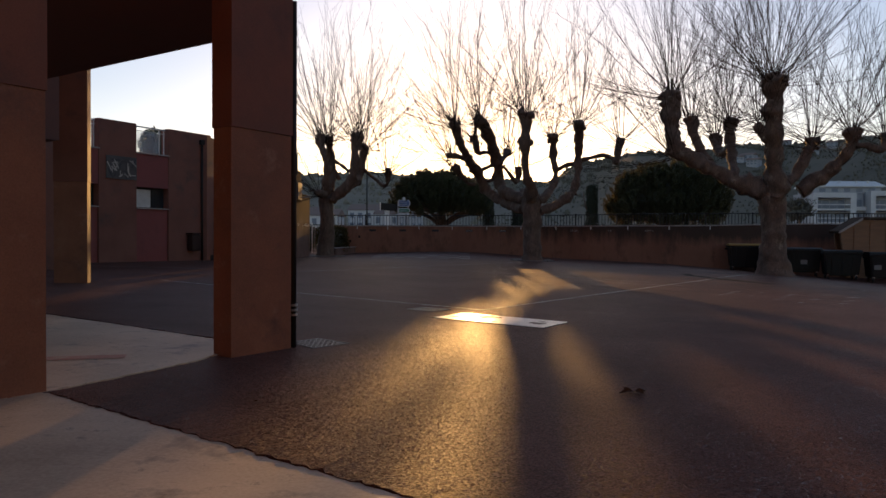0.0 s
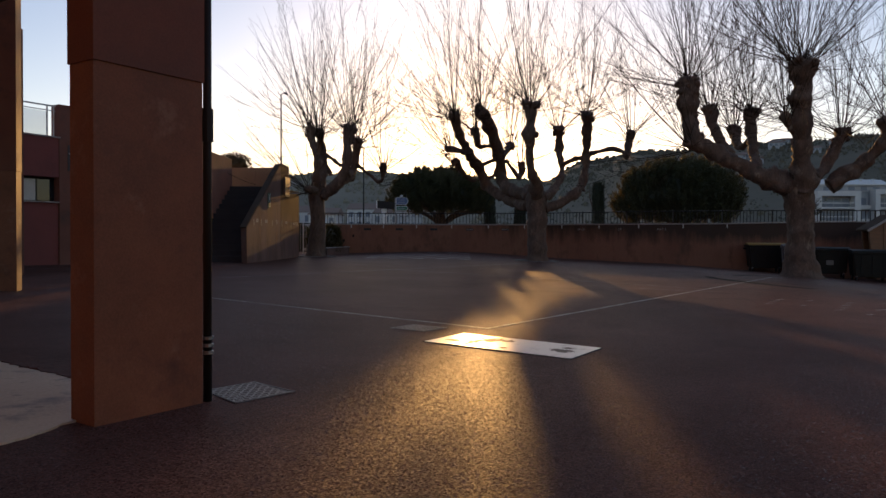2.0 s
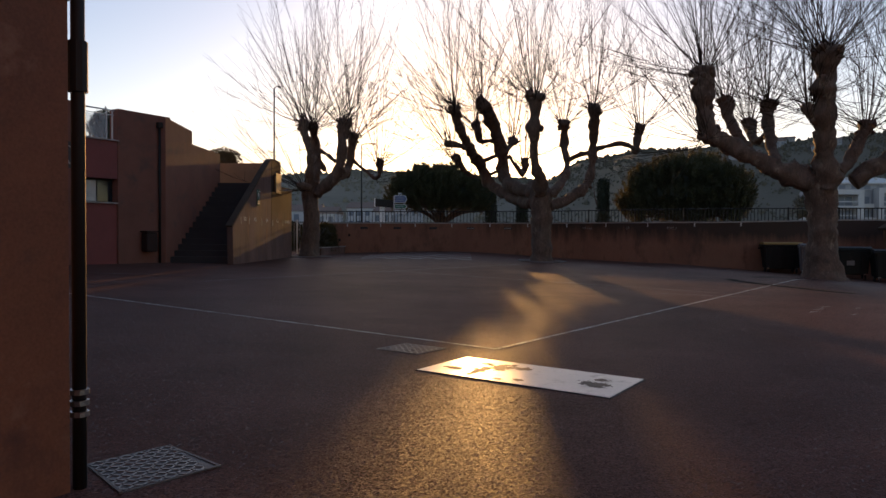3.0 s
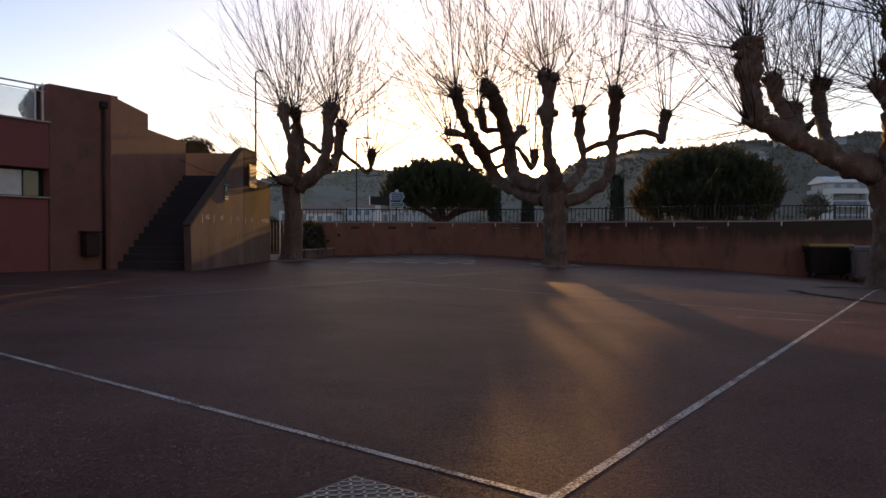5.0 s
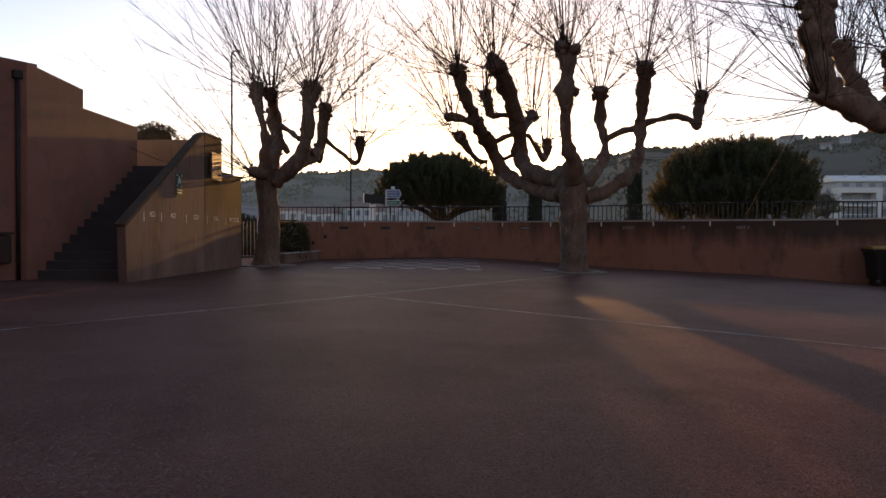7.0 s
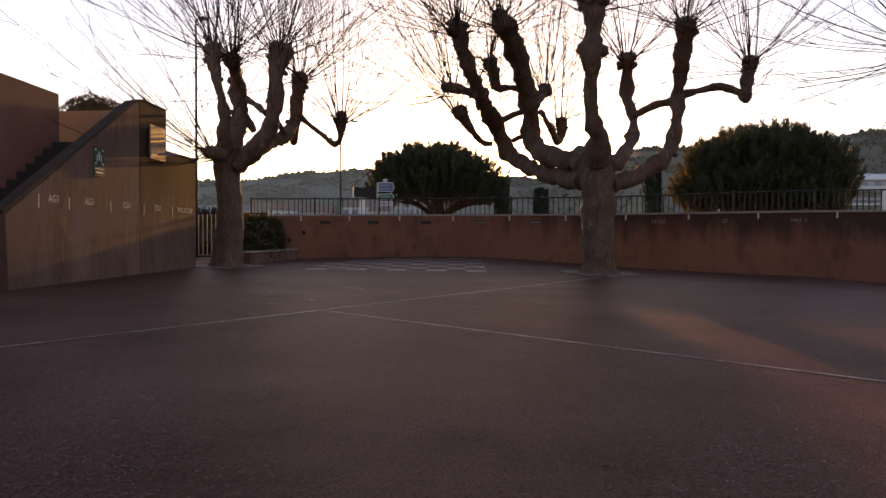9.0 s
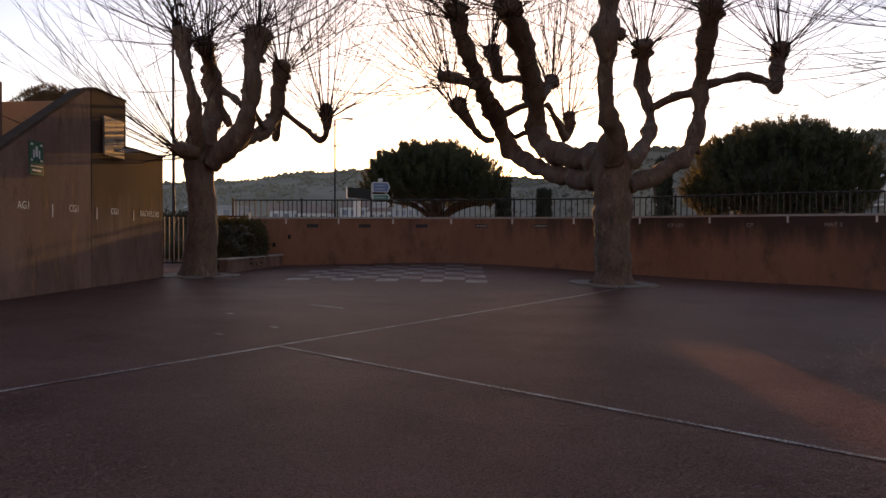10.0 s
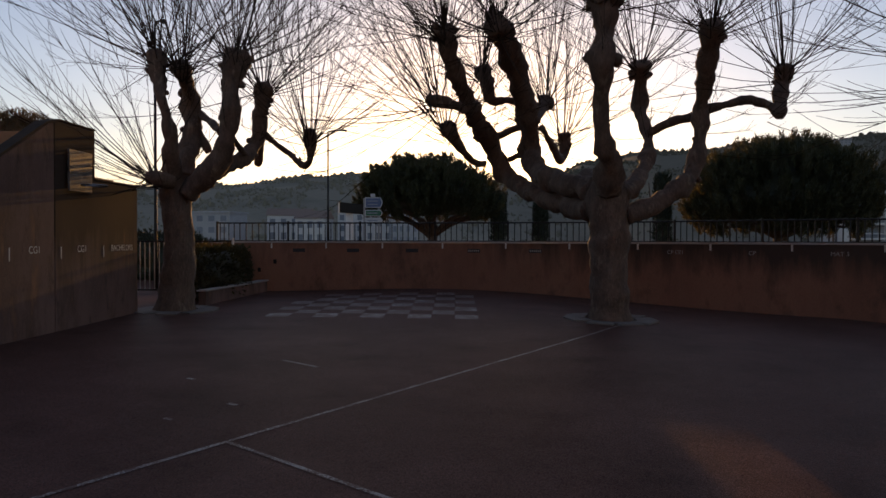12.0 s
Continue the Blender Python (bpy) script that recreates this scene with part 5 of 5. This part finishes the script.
def tufted(name, c, rx, ry, rz, tufts, blades, length, width, mat, tree, seed, up=0.7, label="", amp=0.18, under=1.0, column=False, fingers=False, full=2.0, thin=0.0):
    """A crown of many tufts of needles or leaves over an uneven rounded form."""
    r = random.Random(seed)
    if column:
        part("inner_crown", tube(bmesh.new(), [Vector((c[0], c[1], c[2] - rz + 2 * rz * i / 12)) for i in range(13)], [rx * 0.85] * 13, 12, 0.2), mat, tree)
    else:
        part("inner_crown", blob((c[0], c[1], c[2] + (0.12 * rz if fingers else 0)), rx * 0.8, ry * 0.8, rz * (0.74 if fingers else 0.84), seed, amp, 4, under * (0.75 if fingers else 1), full), mat, tree, "", True)
    V, Fc = [], []
    for i in range(tufts):
        n = Vector((r.gauss(0, 1), r.gauss(0, 1), r.gauss(0, 1))).normalized()
        if n.z < -0.55:
            n.z = -n.z
        if column:
            a = r.uniform(0, 6.283)
            n = Vector((math.cos(a), math.sin(a), r.uniform(-1, 1)))
            if r.random() < 0.15:
                n = Vector((n.x * r.random(), n.y * r.random(), 1.0))
        k = 1 + amp * noise.noise(n * 2.2 + Vector((seed, 0, 0))) + 0.5 * amp * noise.noise(n * 6 + Vector((0, seed, 0)))
        k *= 1 if column else shouldered(n, full)
        if n.x > 0.3 and n.z > 0.15 and thin:      # the sparse shoulder of a pine
            if r.random() < thin:
                continue
            k *= 0.95
        k *= r.uniform(0.86, 1.04) if fingers else r.uniform(0.86, 1.03)
        p = Vector((c[0] + n.x * rx * k, c[1] + n.y * ry * k, c[2] + n.z * rz * k * (under if n.z < 0 else 1)))
        axis = (n + Vector((0, 0, up))).normalized()
        size = length * r.uniform(0.7, 1.3)
        for j in range(blades):
            q = p + axis * size * r.uniform(0, 0.7)
            if fingers:            # a candle of needles on a shoot
                q = p + axis * size * r.uniform(-0.25, 0.95) + Vector((r.gauss(0, 0.05), r.gauss(0, 0.05), r.gauss(0, 0.03)))
                d = (axis * 1.2 + Vector((r.gauss(0, 0.5), r.gauss(0, 0.5), r.gauss(0, 0.3)))).normalized()
                leaf_blades(V, Fc, q, d, r.uniform(0.12, 0.2), width * r.uniform(0.7, 1.3), r)
                continue
            d = (axis + Vector((r.gauss(0, 0.45), r.gauss(0, 0.45), r.gauss(0, 0.35)))).normalized()
            leaf_blades(V, Fc, q, d, size * r.uniform(0.35, 0.6), width * r.uniform(0.7, 1.3), r)
    me = bpy.data.meshes.new(name)
    me.from_pydata(V, [], Fc)
    return tagged(part(name, me, mat, tree, label), kind="stuff")


def pine(at, base, c, rx, ry, rz, label, seed, under, full, thin=0.0):
    t = thing("pine_tree", (at[0], at[1], base), label, "tree", "clipped pines by the street")
    bm = bmesh.new()
    r = random.Random(seed)
    part("trunk", tube(bm, *along([(at[0], at[1], base - 0.2, 0.28), (at[0] + 0.1, at[1], base + 0.7, 0.22), (c[0], c[1], c[2], 0.15)], 0.3), 9, 0.2), BARK, t, "", True)
    for i in range(15):
        a = 2 * math.pi * i / 15 + r.uniform(-0.2, 0.2)
        e = Vector((c[0] + math.cos(a) * rx * 0.75, c[1] + math.sin(a) * ry * 0.75, c[2] - rz * r.uniform(0.1, 0.4)))
        part("branch", tube(bmesh.new(), *along([(at[0], at[1], base + 0.35, 0.13), (*(Vector((at[0], at[1], base + 0.9)).lerp(e, 0.5)), 0.09), (*e, 0.03)], 0.3), 6, 0.2), BARK, t, "", True)
    tufted("needles", c, rx * 0.95, ry * 0.95, rz * 0.93, 1150, 85, 0.66, 0.024, NEEDLE, t, seed, 2.0, "dark green needle tufts", 0.2, under, fingers=True, full=full, thin=thin)
    for i in range(34 if thin else 0):
        n = Vector((r.uniform(0.45, 1.0), r.uniform(-0.9, 0.5), r.uniform(0.1, 0.75))).normalized()
        e = Vector((c[0] + n.x * rx * 0.98, c[1] + n.y * ry * 0.98, c[2] + n.z * rz * 1.1))
        a = Vector(c).lerp(e, r.uniform(0.55, 0.7)) + Vector((r.gauss(0, 0.15), 0, -0.1))
        m = a.lerp(e, 0.55) + Vector((0, 0, r.uniform(-0.12, 0.02)))
        part("bare_twig", tube(bmesh.new(), [a, m, e], [0.026, 0.018, 0.008], 5), DRY_TWIG, t)
    return t


pine((13.5, 48.0), 1.3, (13.55, 48.0, 2.85), 3.55, 3.3, 2.3, "broad dark round pine behind the yard wall", 3, 0.95, 2.2)
pine((-0.6, 54.5), 1.3, (-0.62, 54.5, 3.3), 3.42, 3.1, 1.86, "broad dark round pine with low spreading branches and a sparse side", 8, 0.8, 2.2, 0.3)


def cypress(x, y, base, h, rad, label, seed, bare=False):
    t = thing("cypress", (x, y, base), label, "tree", "columnar cypresses by the street")
    part("trunk", tube(bmesh.new(), [Vector((x, y, base - 0.1)), Vector((x, y, base + 0.5))], [0.09, 0.08], 8), BARK, t)
    tufted("foliage", (x, y, base + h / 2 + 0.1), rad, rad, h / 2, 900, 9, 0.2, 0.014, CYPRESS, t, seed, 1.6, "dense dark foliage", 0.1, 1.0, True)
    if bare:
        part("bare_branch", tube(bmesh.new(), *along([(x - 0.1, y, base + 0.9, 0.05), (x - 0.45, y, base + 1.8, 0.035), (x - 0.55, y, base + 2.6, 0.012)], 0.2), 6, 0.2), BARK, t)


cypress(8.95, 48.3, 1.3, 2.65, 0.29, "narrow clipped cypress column beside a bare branch", 21, True)
cypress(2.72, 54.2, 1.3, 2.3, 0.33, "narrow clipped cypress column", 22)
cypress(4.95, 56.0, 1.3, 1.9, 0.34, "short narrow cypress column", 23)

hedge = thing("hedge", (-5.6, 37.4, 0.1), "yellow-green hedge behind the low wall", "hedge")
tufted("hedge_leaves", (-5.45, 37.4, 0.62), 0.62, 1.85, 0.74, 2400, 6, 0.12, 0.02, HEDGE_LEAF, hedge, 31, 0.3, full=3.5)
back_hedge = thing("hedge", (-8.6, 44, 0), "dark evergreen hedge beyond the gate", "hedge")
tufted("hedge_leaves", (-9.6, 44.0, 0.7), 2.6, 0.9, 1.0, 2200, 7, 0.2, 0.02, CYPRESS, back_hedge, 34, 0.4)
rh = thing("roof_hedge", (-8.7, 34.4, 3.3), "clipped bare brown hedge behind the landing parapet", "hedge")
tufted("twig_mass", (-8.72, 34.3, 3.72), 0.76, 0.4, 0.52, 1500, 6, 0.10, 0.009, HEDGE_TWIG, rh, 32, 0.5)
part("planter", boxed(pose(-8.72, 34.3, 1.6), 1.6, 0.8, 3.4), OCHRE_WALL, rh)
tufted("foliage", (-9.95, 27.47, 3.97), 0.42, 0.42, 0.52, 900, 8, 0.1, 0.012, CYPRESS, shrub, 33, 1.2)
part("tub", boxed(pose(-9.95, 27.47, 3.52), 0.5, 0.5, 0.28, 0.02), OCHRE_WALL, shrub)


# ---- waste containers ----
def container(at, turn, body, lid, label, sticker=None, size=(1, 1)):
    x, y = at
    z = gz(x, y)
    t = thing("waste_container", (x, y, z), label, "bin", "waste containers")
    M = pose(x, y, z, 0, 0, turn) @ Matrix.Diagonal((*size, 1, 1))
    bm = bmesh.new()
    lo = [(-0.56, -0.42), (0.56, -0.42), (0.56, 0.42), (-0.56, 0.42)]
    hi = [(-0.64, -0.5), (0.64, -0.5), (0.64, 0.5), (-0.64, 0.5)]
    A = [bm.verts.new(M @ Vector((a, b, 0.16))) for a, b in lo]
    B = [bm.verts.new(M @ Vector((a, b, 1.02))) for a, b in hi]
    bm.faces.new(list(reversed(A)))
    bm.faces.new(B)
    for i in range(4):
        bm.faces.new((A[i], A[(i + 1) % 4], B[(i + 1) % 4], B[i]))
    bmesh.ops.bevel(bm, geom=list(bm.edges), offset=0.05, segments=2, affect="EDGES")
    part("body", bm, body, t)
    part("rim", boxed(M @ pose(0, 0, 1.02), 1.36, 1.06, 0.07, 0.02), body, t)
    part("lid", prism_at(M, [(-0.53, 1.06), (0.53, 1.06), (0.5, 1.1), (0.1, 1.15), (-0.35, 1.15), (-0.52, 1.1)], 1.34), lid, t, "slightly domed lid")
    for i in range(3):
        part("rib", boxed(M @ pose(-0.35 + 0.35 * i, -0.475, 0.6, 5, 0, 0), 0.05, 0.03, 0.62, 0.008), body, t)
    for a in (-0.72, 0.72):
        part("trunnion", boxed(M @ pose(a, 0, 0.92), 0.12, 0.06, 0.06, 0.01), DARK_METAL, t)
    for a in (-0.48, 0.48):
        for b in (-0.34, 0.34):
            w = part("wheel", tube(bmesh.new(), [M @ Vector((a - 0.025, b, 0.09)), M @ Vector((a + 0.025, b, 0.09))], [0.09, 0.09], 14), RUBBER, t)
            part("fork", boxed(M @ pose(a, b, 0.17), 0.07, 0.07, 0.09), GREY_METAL, w)
    if sticker is not None:
        part("sticker", boxed(M @ pose(sticker, -0.492, 0.58, 5.3, 0, 0), 0.24, 0.006, 0.17), STICKER, t, "pale square sticker")
    return t


def prism_at(M, outline, width):
    """A solid with an outline in y and z, as wide as width along x, set at M."""
    bm = prism(outline, "x", -width / 2, width / 2, 0.012)
    bmesh.ops.transform(bm, matrix=M, verts=bm.verts)
    return bm


container((12.55, 33.4), -14, BIN_DARK, BIN_YELLOW, "dark waste container with a yellow lid by the wall")
container((13.05, 32.1), -20, BIN_GREY, BIN_GREY, "small grey waste bin beside a dark container", size=(0.6, 0.75))
container((14.35, 32.1), -22, BIN_GREEN, BIN_GREEN, "dark green waste container with a pale sticker", 0.02)
container((15.3, 31.05), -18, BIN_GREEN, BIN_GREEN, "dark green waste container in a row by the shelter")
container((16.6, 30.35), -15, BIN_DARK, BIN_GREEN, "black waste container with a pale sticker", -0.38)

# brown shelter behind the containers
hut = thing("play_shelter", (17.0, 32.4, gz(17.0, 32.4)), "brown boarded play shelter with a sloping roof", "shelter")
SIDE = [(15.95, -0.6), (19.4, -0.6), (19.4, 1.72), (16.55, 1.72), (15.7, 1.27), (15.7, 0.95)]
for y in (31.8, 32.25):
    part("side_wall", prism(SIDE, "y", y, y + 0.1, 0.01), WOOD, hut)
    for i in range(5):
        part("board", boxed(pose(16.5 + 0.62 * i, y - 0.012, 0.5), 0.6, 0.024, 2.2, 0.004), WOOD, hut)
part("back_panel", boxed(pose(16.05, 32.08, 0.35), 0.06, 0.33, 1.4), WOOD, hut)
part("roof", prism([(15.6, 1.18), (16.5, 1.74), (19.6, 1.74), (19.6, 1.82), (16.45, 1.82), (15.55, 1.26)], "y", 31.65, 32.45, 0.01), DARK_COPING, hut)
part("verge", prism([(15.55, 1.16), (16.48, 1.72), (16.46, 1.80), (15.51, 1.23)], "y", 31.62, 31.648, 0.004), COPING, hut, "pale verge strip of the roof")


# ---- street: lamps and signs ----
def street_lamp(x, y, base, top, rad, label, head):
    t = thing("street_lamp", (x, y, base), label, "lamp", "street lamps")
    part("pole", tube(bmesh.new(), [Vector((x, y, base)), Vector((x, y, base + 1.2)), Vector((x, y, top))], [rad * 1.3, rad, rad * 0.7], 10), DARK_METAL, t, "", True)
    part("arm", tube(bmesh.new(), [Vector((x, y, top)), Vector((x + head * 0.5, y, top + 0.06)), Vector((x + head, y, top + 0.08))], [rad * 0.6] * 3, 8), DARK_METAL, t)
    part("lantern", boxed(pose(x + head * 1.25, y, top + 0.06, 0, 3, 0), abs(head) * 0.6, 0.2, 0.1, 0.02), DARK_METAL, t)
    part("foot", tube(bmesh.new(), [Vector((x, y, base)), Vector((x, y, base + 0.05))], [rad * 2.2, rad * 2.2], 10), DARK_METAL, t)


street_lamp(-8.05, 39.7, 0.0, 7.75, 0.048, "tall dark street lamp behind the stairs", 0.2)
street_lamp(-6.75, 60.4, 1.3, 7.75, 0.06, "tall dark street lamp beyond the railing", 0.7)

signs = thing("direction_sign", (-3.5, 51.3, 1.3), "stack of faded blue and green direction signs on a post", "sign")
for x in (-3.5, -2.85):
    part("post", boxed(pose(x, 51.36, 2.35), 0.08, 0.06, 2.1), GREY_METAL, signs)
for i, (z, h, m) in enumerate([(3.2, 0.46, SIGN_BLUE), (2.73, 0.29, SIGN_PALE_GREEN), (2.40, 0.26, SIGN_WHITE)]):
    rim = part("plate", prism([(-3.46, z - h / 2), (-2.76, z - h / 2), (-2.66, z), (-2.76, z + h / 2), (-3.46, z + h / 2)], "y", 51.27, 51.32, 0.008), SIGN_WHITE, signs)
    part("field", prism([(-3.42, z - h / 2 + 0.035), (-2.78, z - h / 2 + 0.035), (-2.71, z), (-2.78, z + h / 2 - 0.035), (-3.42, z + h / 2 - 0.035)], "y", 51.262, 51.268), m, rim, ("faded blue field", "faded green field", "")[i])
    for k in range(2 if h > 0.4 else 1):
        part("bar", boxed(pose(-3.12, 51.255, z + (0.07 - 0.15 * k if h > 0.4 else 0)), 0.46, 0.008, 0.045), SIGN_TEXT, rim, "line of writing")
part("cap", boxed(pose(-3.11, 51.3, 3.52), 0.2, 0.06, 0.15), SIGN_WHITE, signs)
ad = thing("billboard", (-4.3, 52.5, 1.3), "dark wedge-shaped sign board with a pale edge on white posts", "billboard")
part("panel", prism([(-4.80, 2.80), (-3.58, 2.70), (-3.58, 3.16), (-4.80, 3.29)], "y", 52.45, 52.58, 0.01), DARK_METAL, ad)
part("edge", boxed(pose(-4.83, 52.5, 3.04), 0.05, 0.2, 0.52), WHITE_POST, ad)
part("column", boxed(pose(-4.37, 52.66, 2.04), 0.32, 0.14, 1.5), WHITE_POST, ad, "white square post")


# ---- distance: hills, woods, houses ----
PROFILE = [(-75, 4.5), (-40, 4.2), (-23, 4.0), (-17, 4.4), (-11, 5.1), (-7.5, 5.35), (-4, 5.2), (0, 5.0), (4.2, 4.85), (6.9, 4.75), (10, 6.1), (14.2, 6.85), (18.8, 6.85), (21, 7.1), (27, 7.1), (30, 7.3), (40, 7.6), (75, 6.5)]


def ridge(az):
    for (a, h), (b, k) in zip(PROFILE, PROFILE[1:]):
        if a <= az <= b:
            return h + (k - h) * smooth_step(a, b, az)
    return 4.5


def ridge_distance(az):
    return 620 + 140 * smooth_step(-5, 10, az) - 260 * smooth_step(8, 16, az)


def hill_point(az, f):
    """A point of the hillside: f 0 at its foot, 1 on the ridge, more behind it."""
    D = ridge_distance(az)
    d = D * (0.45 + 0.55 * f)
    top = D * math.tan(radians(ridge(az) - 0.25))
    z = -2 + top * (smooth_step(0, 1, f) if f <= 1 else 1 - 0.4 * (f - 1))
    z += 0.035 * top * noise.noise((az * 0.25, f * 4, 0)) * min(f * 2, 1)
    a = radians(az)
    return Vector((d * math.sin(a), d * math.cos(a), z))


def build_hills():
    n, rows = 300, [0, 0.1, 0.2, 0.3, 0.4, 0.5, 0.6, 0.7, 0.8, 0.88, 0.95, 1.0, 1.15, 1.5]
    V = [tuple(hill_point(-75 + 150 * i / n, f)) for f in rows for i in range(n + 1)]
    w = n + 1
    Fc = [(j * w + i, j * w + i + 1, (j + 1) * w + i + 1, (j + 1) * w + i) for j in range(len(rows) - 1) for i in range(n)]
    me = bpy.data.meshes.new("hills")
    me.from_pydata(V, [], Fc)
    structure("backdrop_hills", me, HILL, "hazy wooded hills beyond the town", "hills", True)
    # trees on the slopes, denser on the ridge
    r = random.Random(5)
    V, Fc = [], []
    for i in range(26000):
        az = r.uniform(-38, 38)
        f = 1 - abs(r.gauss(0, 0.4)) if r.random() < 0.88 else 1.0
        if f < 0.97 and noise.noise((az * 0.35, f * 9, 3)) < -0.12:
            continue
        if f < 0.05:
            continue
        p = hill_point(az, f)
        h = (r.uniform(0.5, 1.25) if r.random() < 0.94 else r.uniform(1.25, 2.8)) * ridge_distance(az) / 500
        rad = h * (r.uniform(0.16, 0.24) if r.random() < 0.25 else r.uniform(0.4, 0.62))
        base = len(V)
        k = 6
        for ring, (rr, zz) in enumerate(((0.7, -0.1), (1.0, 0.35), (0.75, 0.72))):
            for s in range(k):
                a = 2 * math.pi * (s + r.uniform(-0.2, 0.2)) / k
                q = rr * rad * r.uniform(0.75, 1.2)
                V.append((p.x + q * math.cos(a), p.y + q * math.sin(a), p.z + h * (zz + r.uniform(-0.06, 0.06))))
        V.append((p.x, p.y, p.z + h))
        for ring in range(2):
            for s in range(k):
                a, b = base + ring * k + s, base + ring * k + (s + 1) % k
                Fc.append((a, b, b + k, a + k))
        for s in range(k):
            Fc.append((base + 2 * k + s, base + 2 * k + (s + 1) % k, base + 3 * k))
    me = bpy.data.meshes.new("woods")
    me.from_pydata(V, [], Fc)
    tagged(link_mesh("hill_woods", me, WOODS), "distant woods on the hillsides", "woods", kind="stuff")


build_hills()


def house(x, y, z, w, d, h, turn, storeys, cols, label, roof="gable", mat=None, group="houses on the hill"):
    M = pose(x, y, z, 0, 0, turn)
    t = thing("house", (x, y, z), label, "building", group)
    part("wall", boxed(M @ pose(0, 0, h / 2 - 1), w, d, h + 2), mat or WHITE_BUILD, t)
    if roof == "gable":
        bm = prism([(-d / 2 - 0.4, h), (d / 2 + 0.4, h), (0, h + d * 0.22)], "x", -w / 2 - 0.4, w / 2 + 0.4)
        bmesh.ops.transform(bm, matrix=M, verts=bm.verts)
        part("roof", bm, TILE_ROOF, t)
    else:
        part("roof", boxed(M @ pose(0, 0, h + 0.25), w + 0.6, d + 0.6, 0.5), GREY_BUILD, t)
    sw, sh = w / cols, h / storeys
    for i in range(storeys):
        for j in range(cols):
            part("window", boxed(M @ pose(-w / 2 + sw * (j + 0.5), -d / 2 - 0.03, sh * (i + 0.52)), sw * 0.5, 0.1, sh * 0.5), FAR_GLASS, t)
    return t


hr = random.Random(9)
for i in range(10):
    az = hr.uniform(20, 33)
    f = hr.uniform(0.6, 0.86)
    p = hill_point(az, f)
    house(p.x, p.y, p.z + 0.3, hr.uniform(5, 8), hr.uniform(4, 6), hr.uniform(1.6, 2.6), hr.uniform(-25, 25) - az, hr.choice((1, 2)), hr.choice((3, 4)), "pale house with a clay roof on the wooded hill", "gable", GREY_BUILD)
for x, y, w, h, st, c, kind in [(-62, 205, 13, 11.5, 4, 4, "flat"), (-47, 225, 12, 11.5, 3, 4, "gable"), (-38, 215, 8, 10.5, 3, 3, "gable"), (-29, 240, 11, 13, 4, 4, "gable"), (-21, 232, 8, 11.5, 3, 3, "gable"), (-14.5, 225, 7.5, 15.5, 5, 4, "flat")]:
    house(x, y, -3.5, w, 10, h, hr.uniform(-12, 12), st, c, "pale town block with rows of windows below the hill", kind, WHITE_BUILD if kind == "gable" else GREY_BUILD, "town blocks below the hill")

# modern white building behind the street
villa = thing("white_apartment_building", (100, 190, 0), "modern white apartment building with loggias and a pale metal roof", "building")


def vbox(x0, x1, y0, y1, z0, z1):
    return boxed(pose((x0 + x1) / 2, (y0 + y1) / 2, (z0 + z1) / 2), x1 - x0, y1 - y0, z1 - z0)


def loggia(x0, x1, top):
    """A wing whose storeys open to loggias between a frame of white slabs and walls."""
    wing = part("wing", vbox(x0, x1, 192.6, 201, -2, top), GREY_BUILD, villa, "recessed grey wall of a wing")
    part("roof_slab", vbox(x0, x1, 190, 192.58, top - 1.25, top), WHITE_BUILD, wing)
    for z in (8.9, 5.4, 1.9):
        part("floor_slab", vbox(x0, x1, 190.02, 192.58, z - 0.45, z), WHITE_BUILD, wing)
        part("balustrade", vbox(x0 + 1.3, x1 - 1.6, 190.1, 190.22, z + 0.9, z + 1.15), WHITE_BUILD, wing)
        k = 4
        for i in range(k):
            w = (x1 - x0 - 3.2) / k
            part("glass_door", vbox(x0 + 1.5 + i * w + 0.1, x0 + 1.5 + (i + 1) * w - 0.1, 192.5, 192.58, z + 0.02, z + 2.4), FAR_GLASS, wing)
    for a, b in ((x0, x0 + 1.2), (x1 - 1.5, x1)):
        part("side_wall", vbox(a, b, 190.01, 192.57, -2, top - 1.26), WHITE_BUILD, wing)


loggia(92.4, 103.5, 13.0)
loggia(107.2, 119.0, 13.5)
link = part("link_block", vbox(103.52, 107.18, 193.4, 201, -2, 13.0), GREY_BUILD, villa, "recessed link between the wings")
for z in (8.9, 5.4):
    part("floor_slab", vbox(103.55, 107.15, 192.0, 193.38, z - 0.35, z + 0.6), WHITE_BUILD, link)
    part("glass_door", vbox(104.2, 106.6, 193.3, 193.38, z + 0.62, z + 2.5), FAR_GLASS, link)
top_floor = part("upper_block", vbox(93.6, 111.5, 193.0, 201, 13.02, 14.7), GREY_BUILD, villa)
for i in range(5):
    part("window", vbox(95.4 + 3.2 * i, 97.0 + 3.2 * i, 192.92, 192.99, 13.35, 14.3), FAR_GLASS, top_floor)
part("roof", prism([(192.2, 14.66), (202, 14.66), (202, 15.0), (197.0, 16.5), (192.2, 14.95)], "x", 93.0, 112.2), PALE_METAL, villa, "pale metal roof")
for x in (97, 101.5, 106, 109):
    part("roof_vent", vbox(x, x + 0.5, 195.0, 195.5, 15.7, 16.5), WHITE_BUILD, villa)
bush = thing("street_tree", (79.5, 170, 0), "sparse grey-green tree beside the white apartment building", "tree")
part("trunk", tube(bmesh.new(), [Vector((79.5, 170, -1)), Vector((79.5, 170, 9))], [0.3, 0.15], 8), BARK, bush)
tufted("foliage", (79.5, 170, 7.4), 2.6, 2.2, 2.4, 420, 9, 1.0, 0.05, HILL_LEAF, bush, 51, 0.5, "", 0.7)
